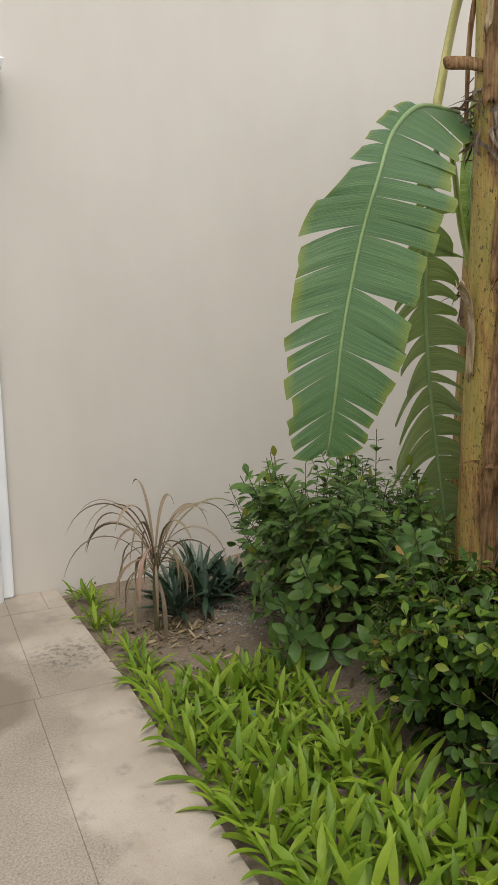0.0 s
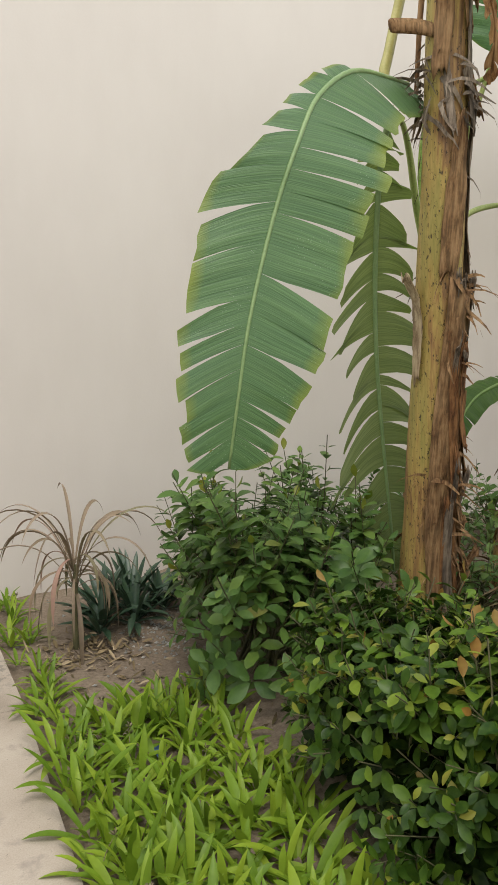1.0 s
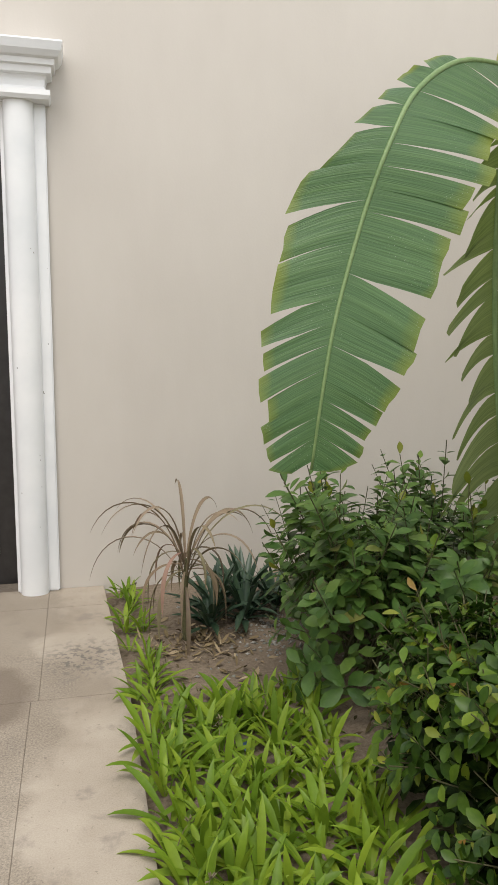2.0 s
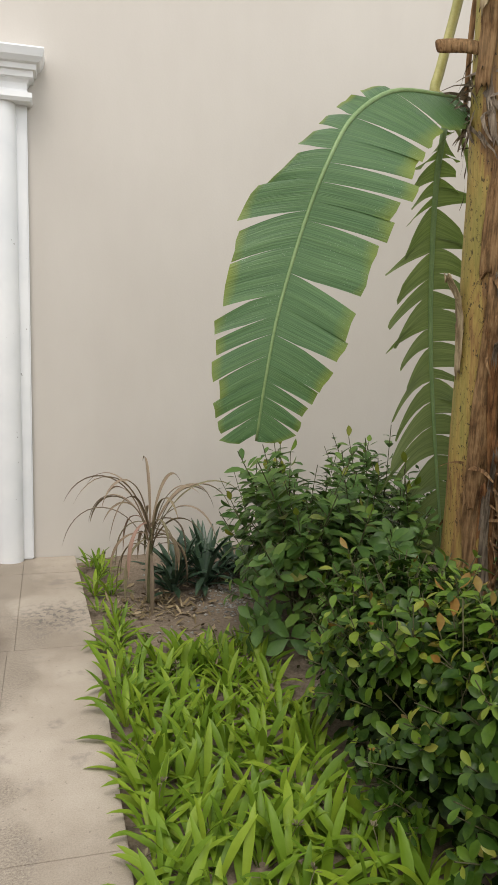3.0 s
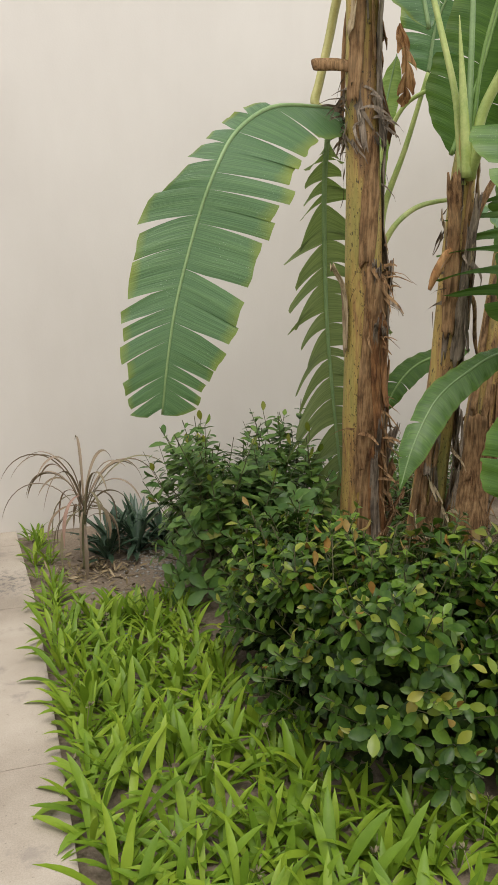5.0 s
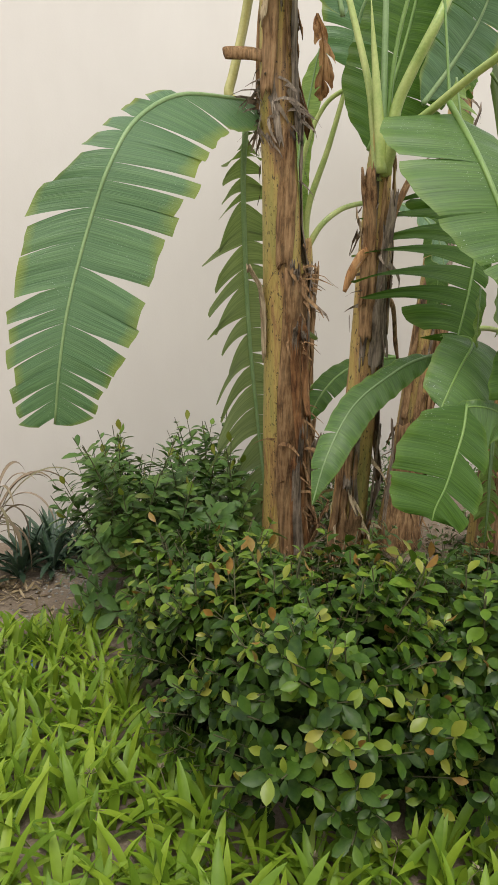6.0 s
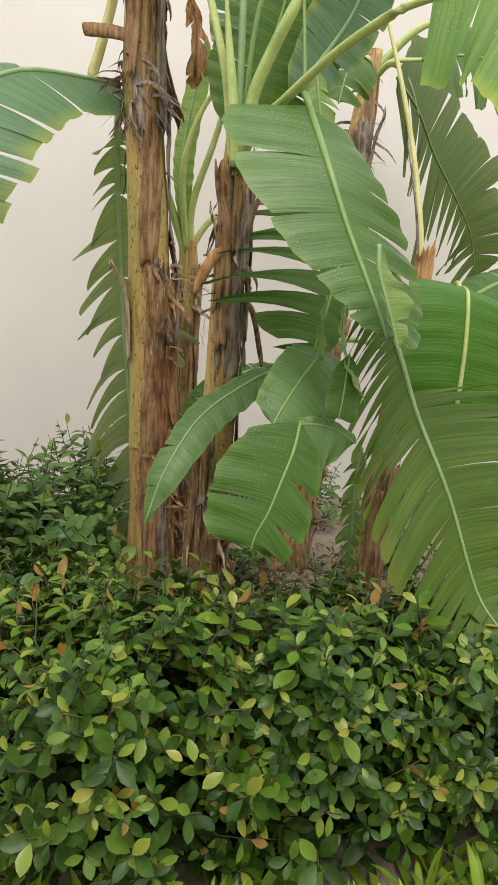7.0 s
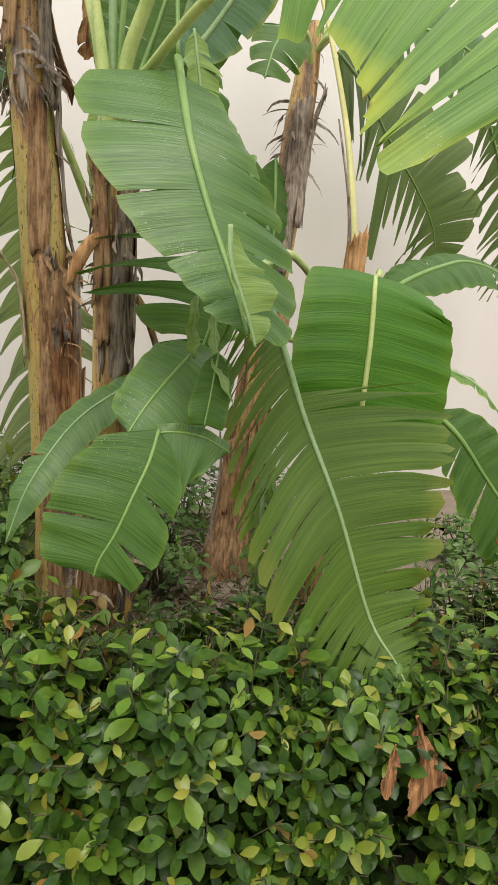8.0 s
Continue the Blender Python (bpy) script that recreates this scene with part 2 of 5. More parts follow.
M_HEDGE = leafy_material("hedge_leaf", [(0.0, (0.008, 0.026, 0.004)), (0.3, (0.020, 0.056, 0.007)), (0.58, (0.042, 0.097, 0.010)), (0.8, (0.09, 0.162, 0.014)), (0.93, (0.18, 0.24, 0.02)), (0.965, (0.26, 0.21, 0.03)), (1.0, (0.31, 0.13, 0.025))], 0.33, 0.13, 0.4, 0.18)
# inner hedge leaves: near-black green that paints in the shade between the shoots
M_HEDGE_SHADED = leafy_material("hedge_inner_leaf_shaded", [(0.0, (0.004, 0.011, 0.002)), (0.6, (0.008, 0.024, 0.003)), (1.0, (0.017, 0.045, 0.005))], 0.4, 0.1, 0.3, 0.1)
M_NEW = leafy_material("new_growth", [(0.0, (0.08, 0.165, 0.016)), (0.6, (0.135, 0.225, 0.022)), (0.85, (0.28, 0.28, 0.04)), (1.0, (0.34, 0.24, 0.035))], 0.3, 0.2, 0.3, 0.28)
M_BUD = leafy_material("orange_bud_leaf", [(0.0, (0.24, 0.22, 0.06)), (0.6, (0.28, 0.19, 0.055)), (0.92, (0.30, 0.14, 0.03)), (1.0, (0.36, 0.08, 0.02))], 0.4, 0.2, 0.3, 0.25)
M_BUSH = leafy_material("shrub_leaf", [(0.0, (0.044, 0.105, 0.024)), (0.5, (0.088, 0.178, 0.04)), (0.9, (0.155, 0.25, 0.05)), (1.0, (0.24, 0.21, 0.06))], 0.36, 0.2, 0.4, 0.25)
M_LILY = leafy_material("lily_leaf", [(0.0, (0.085, 0.175, 0.014)), (0.5, (0.185, 0.305, 0.022)), (1.0, (0.34, 0.45, 0.04))], 0.42, 0.3, 0.65, 0.25)
M_SEED = leafy_material("withered_bud", [(0.0, (0.12, 0.10, 0.05)), (0.6, (0.22, 0.18, 0.11)), (1.0, (0.34, 0.28, 0.20))], 0.8, 0.05)
M_SPIKY = leafy_material("spiky_leaf", [(0.0, (0.018, 0.045, 0.032)), (0.6, (0.035, 0.075, 0.05)), (1.0, (0.06, 0.10, 0.06))], 0.4, 0.1)
M_DRACAENA = leafy_material("withered_strap", [(0.0, (0.17, 0.115, 0.085)), (0.35, (0.34, 0.25, 0.185)), (0.6, (0.27, 0.19, 0.13)), (0.8, (0.22, 0.20, 0.11)), (1.0, (0.42, 0.25, 0.20))], 0.7, 0.15, 1.0)
# litter browns held dark to stand in for shade under the bananas
M_LITTER_SHADED = leafy_material("leaf_litter", [(0.0, (0.035, 0.022, 0.014)), (0.5, (0.085, 0.052, 0.03)), (0.85, (0.14, 0.085, 0.047)), (1.0, (0.24, 0.17, 0.10))], 0.85, 0.02, 0.0, 0.2)
M_LITTER_PALE = leafy_material("pale_litter", [(0.0, (0.12, 0.08, 0.05)), (0.5, (0.27, 0.19, 0.115)), (1.0, (0.46, 0.36, 0.24))], 0.85, 0.02, 0.0, 0.2)
M_STONE = leafy_material("pebble", [(0.0, (0.16, 0.15, 0.14)), (0.5, (0.30, 0.28, 0.26)), (1.0, (0.48, 0.46, 0.43))], 0.8, 0.0)


def plain(name, colour, rough=0.5):
    m, nt, b = material(name, rough)
    p = place(nt)
    c = ramp(nt, noise_tex(nt, p, 18, 4), [(0.35, tuple(0.8 * x for x in colour)), (0.65, tuple(min(1, 1.15 * x) for x in colour))])
    nt.links.new(c, b.inputs["Base Color"])
    return m


M_DOOR = plain("dark_door", (0.028, 0.026, 0.026), 0.35)
M_BLUE = plain("blue_wrapper", (0.10, 0.20, 0.42), 0.3)


# ---- mesh helpers ----
def mesh_object(name, bm, mat, parent=None, label="", smooth=True):
    me = bpy.data.meshes.new(name)
    bm.to_mesh(me)
    bm.free()
    for m in (mat if isinstance(mat, (list, tuple)) else [mat]):
        me.materials.append(m)
    if smooth:
        me.polygons.foreach_set("use_smooth", [True] * len(me.polygons))
    ob = new(name, me)
    if parent is not None:
        ob.parent = parent
    if label:
        ob["label"] = label
    return ob


def part(name, bm, mat, parent, label="", smooth=True):
    return mesh_object(name, bm, mat, parent, label, smooth)


def raw_object(name, verts, faces, mat, parent=None, label="", smooth=True, uvs=None):
    me = bpy.data.meshes.new(name)
    me.from_pydata(verts, [], faces)
    if uvs:
        layer = me.uv_layers.new(name="UVMap")
        for loop in me.loops:
            layer.data[loop.index].uv = uvs[loop.vertex_index]
    me.materials.append(mat)
    if smooth:
        me.polygons.foreach_set("use_smooth", [True] * len(me.polygons))
    ob = new(name, me)
    if parent is not None:
        ob.parent = parent
    if label:
        ob["label"] = label
    return ob


def box(bm, lo, hi, bevel=0.0):
    r = bmesh.ops.create_cube(bm, size=1.0)
    lo, hi = Vector(lo), Vector(hi)
    for v in r["verts"]:
        v.co = Vector((lo[i] + (v.co[i] + 0.5) * (hi[i] - lo[i]) for i in range(3)))
    if bevel:
        edges = list({e for v in r["verts"] for e in v.link_edges})
        bmesh.ops.bevel(bm, geom=edges, offset=bevel, segments=2, affect="EDGES")


def curve_points(points, count):
    """Catmull-Rom through the points."""
    pts = [Vector(p) for p in points]
    pts = [2 * pts[0] - pts[1]] + pts + [2 * pts[-1] - pts[-2]]
    n = len(pts) - 3
    out = []
    for i in range(count):
        f = i / (count - 1) * n
        k = min(int(f), n - 1)
        t = f - k
        a, b, c, d = pts[k:k + 4]
        out.append(0.5 * ((2 * b) + (c - a) * t + (2 * a - 5 * b + 4 * c - d) * t * t + (3 * b - a - 3 * c + d) * t ** 3))
    return out


def tube_data(points, radii, sides=8, count=24, flat=1.0, caps=True):
    pts = curve_points(points, count)
    rad = [float(np.interp(i / (count - 1), np.linspace(0, 1, len(radii)), radii)) for i in range(count)]
    verts, faces = [], []
    ref = Vector((0.31, -0.9, 0.2)).normalized()
    for i, p in enumerate(pts):
        t = (pts[min(i + 1, count - 1)] - pts[max(i - 1, 0)]).normalized()
        u = t.cross(ref)
        if u.length < 0.05:
            u = t.cross(Vector((1, 0, 0)))
        u.normalize()
        w = t.cross(u)
        for k in range(sides):
            a = 2 * math.pi * k / sides
            verts.append(p + rad[i] * (math.cos(a) * u + flat * math.sin(a) * w))
    for i in range(count - 1):
        for k in range(sides):
            a, b = i * sides + k, i * sides + (k + 1) % sides
            faces.append((a, b, b + sides, a + sides))
    if caps:
        faces.append(tuple(range(sides))[::-1])
        faces.append(tuple(range((count - 1) * sides, count * sides)))
    return verts, faces


def tube(name, points, radii, mat, parent=None, label="", sides=8, count=24, flat=1.0):
    v, f = tube_data(points, radii, sides, count, flat)
    return raw_object(name, v, f, mat, parent, label)


def banana_leaf(plant, rib, half, facing, mat, seed, tears=(6, 6), gap=0.03, sag=(0.15, 0.15), sweep=12, start=0.0, tear_from=(0.1, 0.1),
                rib_radius=(0.010, 0.003), rib_mat=None, label="", base_taper=0.10, tip_taper=0.16, ragged=0.05, lobes=True, sides=(1, 1), comb=(False, False), calm=(False, False), strips=None):
    """One blade with its midrib. rib: points from the stalk's end to the tip; half: half widths along it (pairs for the two sides);
    facing: direction (or one per rib point) that the upper side turns to; tears: torn strips on each side; sag: how far each side hangs."""
    rng = random.Random(seed)
    steps = 72
    line = curve_points(rib, steps + 1)
    length = sum((b - a).length for a, b in zip(line, line[1:]))
    face = [Vector(f) for f in (facing if isinstance(facing[0], (tuple, list)) else [facing] * 2)]
    verts, faces, uvs = [], [], []
    sweeps = sweep if isinstance(sweep, tuple) else (sweep, sweep)
    starts = start if isinstance(start, tuple) else (start, start)
    ws = [w if isinstance(w, (tuple, list)) else (w, w) for w in half]

    def at_rib(s):
        f = s * steps
        k = min(int(f), steps - 1)
        p = line[k].lerp(line[k + 1], f - k)
        t = (line[min(k + 2, steps)] - line[max(k - 1, 0)]).normalized()
        g = s * (len(face) - 1)
        j = min(int(g), len(face) - 2)
        n = face[j].lerp(face[j + 1], g - j)
        n = (n - t * n.dot(t)).normalized()
        return p, t, n

    for side in (0, 1):
        if not sides[side]:
            continue
        sign = -1 if side == 0 else 1
        count = tears[side]
        start = starts[side]
        cuts = [start + (1 - start) * (i + rng.uniform(-0.32, 0.32)) / count for i in range(1, count)]
        cuts = [start] + sorted(cuts) + [1.0]
        spans = list(zip(cuts, cuts[1:])) if strips is None else (strips[side] if isinstance(strips, tuple) else strips)
        for k, (a, b) in enumerate(spans):
            # slits are open at the margin and closed at the midrib
            out_a, out_b = a, b
            if strips is not None:
                a = 0.5 * (a + spans[k - 1][1]) if k else a
                b = 0.5 * (b + spans[k + 1][0]) if k + 1 < len(spans) else b
            ways = sweeps[side] if isinstance(sweeps[side], (list, tuple)) else (sweeps[side],)
            n_s = max(2, round((b - a) * 60))
            n_v = 6
            turn = radians(rng.uniform(-8, 8) if rng.random() < 0.2 else rng.uniform(-1.5, 1.5))
            drop = sag[side] * rng.uniform(0.75, 1.3)
            begin = tear_from[side] * rng.uniform(0.3, 1.7)
            twist = rng.uniform(-0.25, 0.25) if count > 3 else 0.0
            reach = 1 + rng.uniform(-ragged, ragged) * 2
            opening = gap * rng.choice((0.08, 0.15, 0.3, 0.9, 1.7))
            if comb[side]:
                opening = gap * rng.uniform(0.7, 1.5)
                turn += radians(rng.uniform(-11, 11))
                drop *= rng.uniform(0.4, 1.9)
                reach *= rng.uniform(0.65, 1.12)
            if calm[side]:
                turn = radians(rng.uniform(-1.6, 1.6))
                drop = sag[side] * rng.uniform(0.92, 1.1)
                reach = 1 + rng.uniform(-ragged, ragged)
                twist *= 0.4
                opening = gap * rng.choice((0.2, 0.5, 1.0, 1.6))
            first = len(verts)
            for i in range(n_s + 1):
                q = i / n_s
                s = a + (b - a) * q
                p0, t0, n0 = at_rib(s)
                w = float(np.interp(s, np.linspace(0, 1, len(ws)), [x[side] for x in ws]))
                env = min(1.0, max(0.0, (s - start) / base_taper + 0.03)) ** 0.6 * min(1.0, max(0.0, (1 - s) / tip_taper + 0.01)) ** 0.5
                edge = 1 + ragged * 0.5 * noise.noise(Vector((s * 23, side * 7.7, seed * 1.3)))
                if lobes and count > 2:
                    edge *= 1 - 0.05 * (2 * q - 1) ** 4
                w = w * env * reach * edge
                lat = (sign * t0.cross(n0)).normalized()
                angle = turn + radians(float(np.interp(s, np.linspace(0, 1, len(ways)), ways)))
                d = lat * math.cos(angle) + t0 * math.sin(angle)
                pos = p0.copy()
                for j in range(n_v + 1):
                    v = j / n_v
                    open_v = max(0.0, v - begin) / max(0.05, 1 - begin)
                    shift = opening * open_v * (0.5 - q) * 2 + 2 * length * open_v * ((out_a - a) * (1 - q) + (out_b - b) * q)
                    bend = n0 * (twist * (q - 0.5) * v * 0.10)
                    verts.append(pos + t0 * shift * 0.5 + bend + n0 * 0.004 * math.sin(s * length * 95 + seed) * v)
                    uvs.append((s * length, v))
                    step = d + Vector((0, 0, -1)) * drop * 2.2 * v - n0 * 0.12 * v
                    pos = pos + step.normalized() * (w / n_v)
            for i in range(n_s):
                for j in range(n_v):
                    k = first + i * (n_v + 1) + j
                    f = (k, k + 1, k + n_v + 2, k + n_v + 1)
                    faces.append(f if side else f[::-1])
    leaf = raw_object("leaf", verts, faces, mat, plant, label, True, uvs)
    tube("midrib", rib, rib_radius, rib_mat or (M_RIB_DULL if mat in (M_LEAF_PLAIN, M_LEAF_DARK, M_LEAF_OLIVE, M_LEAF_GREYISH) else M_RIB), leaf, "", 8, 36, 0.8)
    return leaf


def stem_axis(points):
    pts = [Vector(p[:3]) for p in points]
    zs = [p.z for p in pts]

    def centre(z):
        return Vector((np.interp(z, zs, [p.x for p in pts]), np.interp(z, zs, [p.y for p in pts]), z)), float(np.interp(z, zs, [p[3] for p in points]))
    return centre


def pseudostem(plant, points, mat, seed, label=""):
    """Banana stem of wrapped leaf sheaths: lobed section whose overlaps wander upwards."""
    rng = random.Random(seed)
    centre = stem_axis(points)
    z0, z1 = points[0][2], points[-1][2]
    rows, sides = 90, 36
    verts, faces = [], []
    laps = [(rng.uniform(0, 6.28), rng.uniform(-0.5, 0.5), rng.uniform(0.03, 0.08)) for _ in range(5)]
    for i in range(rows + 1):
        z = z0 + (z1 - z0) * i / rows
        c, r = centre(z)
        for k in range(sides):
            a = 2 * math.pi * k / sides
            rr = 1.0
            for start, wind, depth in laps:
                d = (a - start - wind * (z - z0)) % (2 * math.pi)
                rr += depth * max(0.0, 1 - d / 1.3) - depth * 0.3
            rr += 0.07 * noise.noise(Vector((math.cos(a) * 2.2, math.sin(a) * 2.2, z * 4 + seed)))
            verts.append(c + Vector((math.cos(a), math.sin(a), 0)) * r * rr)
    for i in range(rows):
        for k in range(sides):
            a, b = i * sides + k, i * sides + (k + 1) % sides
            faces.append((a, b, b + sides, a + sides))
    faces.append(tuple(range(rows * sides, (rows + 1) * sides)))
    return raw_object("pseudostem", verts, faces, mat, plant, label)


def sheath_strip(stem, points, z0, z1, angle, width, mat, seed, lift=0.006, peel=0.0, peel_low=0.0, label="", name="dry_sheath"):
    """A dried sheath that clings to the stem and may peel off at its upper or lower end."""
    rng = random.Random(seed)
    centre = stem_axis(points)
    rows, cols = 22, 6
    verts, faces = [], []
    drift = rng.uniform(-0.5, 0.5)
    for i in range(rows + 1):
        f = i / rows
        z = z0 + (z1 - z0) * f
        c, r = centre(max(points[0][2], min(points[-1][2], z)))
        out = lift + peel * max(0, (f - 0.55) / 0.45) ** 2 + peel_low * max(0, (0.45 - f) / 0.45) ** 2
        wide = width * (0.55 + 0.45 * math.sin(math.pi * min(1, 0.12 + f * 0.8))) * (1 + 0.25 * noise.noise(Vector((f * 5, seed, 0))))
        for j in range(cols + 1):
            g = j / cols - 0.5
            a = angle + drift * (f - 0.5) + g * wide
            rr = r * 1.02 + out + 0.007 * noise.noise(Vector((g * 6, f * 7, seed * 2.1))) - 0.012 * peel * abs(g)
            zz = z + (0.05 * noise.noise(Vector((g * 9, seed, 3.3))) if i in (0, rows) else 0)
            verts.append(Vector((c.x, c.y, zz)) + Vector((math.cos(a), math.sin(a), 0)) * rr)
    for i in range(rows):
        for j in range(cols):
            k = i * (cols + 1) + j
            faces.append((k, k + 1, k + cols + 2, k + cols + 1))
    ob = raw_object(name, verts, faces, mat, stem, label)
    so = ob.modifiers.new("thickness", "SOLIDIFY")
    so.thickness = 0.003
    return ob


def fibrous(stem, points, count, z_low, z_high, mats, seed, middle=-1.57, spread=1.5):
    """Narrow dried strips in several browns that cover part of a stem."""
    rng = random.Random(seed)
    for i in range(count):
        z0 = rng.uniform(z_low, z_high - 0.15)
        z1 = min(z_high + 0.05, z0 + rng.uniform(0.2, 0.75))
        sheath_strip(stem, points, z0, z1, middle + rng.uniform(-spread, spread), rng.uniform(0.12, 0.5), rng.choice(mats), seed * 31 + i,
                     lift=rng.uniform(0.002, 0.012), peel=rng.choice((0, 0.01, 0.03)), peel_low=rng.choice((0, 0.005, 0.02)))


def shreds(stem, points, z, count, size, mat, seed, spread=0.05, facing=None, name="dry_fibre"):
    """A ragged collar of dried fibres, one part of stuff."""
    rng = random.Random(seed)
    centre = stem_axis(points)
    verts, faces = [], []
    for _ in range(count):
        zz = z + rng.gauss(0, spread)
        c, r = centre(zz)
        a = rng.uniform(0, 6.28) if facing is None else facing + rng.gauss(0, 0.8)
        out = Vector((math.cos(a), math.sin(a), 0))
        tang = Vector((-out.y, out.x, 0))
        p = c + out * r * rng.uniform(0.95, 1.15)
        d = (tang * rng.uniform(-1, 1) + out * rng.uniform(0.0, 0.7) + Vector((0, 0, rng.uniform(-1.2, 0.4)))).normalized()
        ln = size * rng.uniform(0.4, 1.4)
        wd = rng.uniform(0.002, 0.010)
        first = len(verts)
        for i in range(5):
            f = i / 4
            w = wd * (1 - 0.8 * f)
            verts.append(p + tang * w + Vector((0, 0, w)))
            verts.append(p - tang * w - Vector((0, 0, w)))
            d = (d + Vector((rng.uniform(-0.4, 0.4), rng.uniform(-0.4, 0.4), -0.25))).normalized()
            p = p + d * ln / 4
        for i in range(4):
            k = first + 2 * i
            faces.append((k, k + 1, k + 3, k + 2))
    ob = raw_object(name, verts, faces, mat, stem)
    ob["kind"] = "stuff"
    return ob


def root(name, at, label, category, group=""):
    ob = new(name)
    ob.location = at
    return tagged(ob, label, category, group)


def settle(ob):
    """Keeps the world places of parts built round a root that is not at the origin."""
    inv = Matrix.Translation(ob.location).inverted()
    for child in ob.children:
        child.matrix_parent_inverse = inv


# ---- the setting ----
WALL_Y = 4.9


def ground_height(x, y):
    mound = 0.13 * max(0.0, min(1.0, (x - 0.75) / 0.7)) * max(0.0, min(1.0, (y - 1.9) / 0.7))
    edge = -0.035 * max(0.0, 1 - max(0, x) / 0.25)
    return -0.012 + mound + edge + 0.012 * noise.noise(Vector((x * 3, y * 3, 0))) + 0.006 * noise.noise(Vector((x * 11, y * 11, 4)))


def build_ground():
    verts, faces = [], []
    xs = [-60, -8, -0.02] + [0.0 + 0.05 * i for i in range(1, 91)] + [8, 60]
    ys = [-60, -8, -1] + [0.5 + 0.05 * i for i in range(0, 90)] + [5.3, 60]
    for y in ys:
        for x in xs:
            near = -0.05 < x < 4.6 and 0.4 < y < 5
            verts.append((x, y, ground_height(x, y) if near else -0.06))
    nx = len(xs)
    for j in range(len(ys) - 1):
        for i in range(nx - 1):
            k = j * nx + i
            faces.append((k, k + 1, k + nx + 1, k + nx))
    ob = raw_object("ground", verts, faces, M_SOIL)
    tagged(ob, "bare brown garden soil with grit", "ground", kind="structure")


def build_walls():
    left, right, top = -4.0, 7.0, 3.6
    bm = bmesh.new()
    # the opening of the door goes through the wall
    box(bm, (-0.385, WALL_Y, -0.1), (right, WALL_Y + 0.2, top))
    box(bm, (left, WALL_Y, -0.1), (-1.36, WALL_Y + 0.2, top))
    box(bm, (-1.36, WALL_Y, 2.24), (-0.385, WALL_Y + 0.2, top))
    bmesh.ops.remove_doubles(bm, verts=bm.verts, dist=1e-5)
    tagged(mesh_object("wall_north", bm, M_WALL, smooth=False), "tall smooth wall of beige painted plaster", "wall", kind="structure")
    for name, lo, hi in (("wall_east", (right, -4, -0.1), (right + 0.2, WALL_Y, 2.4)), ("wall_west", (left - 0.2, -4, -0.1), (left, WALL_Y, 2.4)), ("wall_south", (left, -4.2, -0.1), (right, -4.0, 2.4))):
        bm = bmesh.new()
        box(bm, lo, hi)
        tagged(mesh_object(name, bm, M_WALL, smooth=False), "plain beige painted garden wall", "wall", kind="structure")
    # dark door leaf set back in the opening
    bm = bmesh.new()
    box(bm, (-1.36, WALL_Y + 0.11, 0.0), (-0.385, WALL_Y + 0.15, 2.24), 0.004)
    door = mesh_object("door_1", bm, M_DOOR, smooth=False)
    tagged(door, "dark painted closed door behind white columns", "door", kind="structure")
    for i, (z0, z1) in enumerate(((0.15, 0.95), (1.1, 2.05))):
        bm = bmesh.new()
        box(bm, (-1.25, WALL_Y + 0.095, z0), (-0.5, WALL_Y + 0.112, z1), 0.012)
        part("panel", bm, M_DOOR, door, smooth=False)


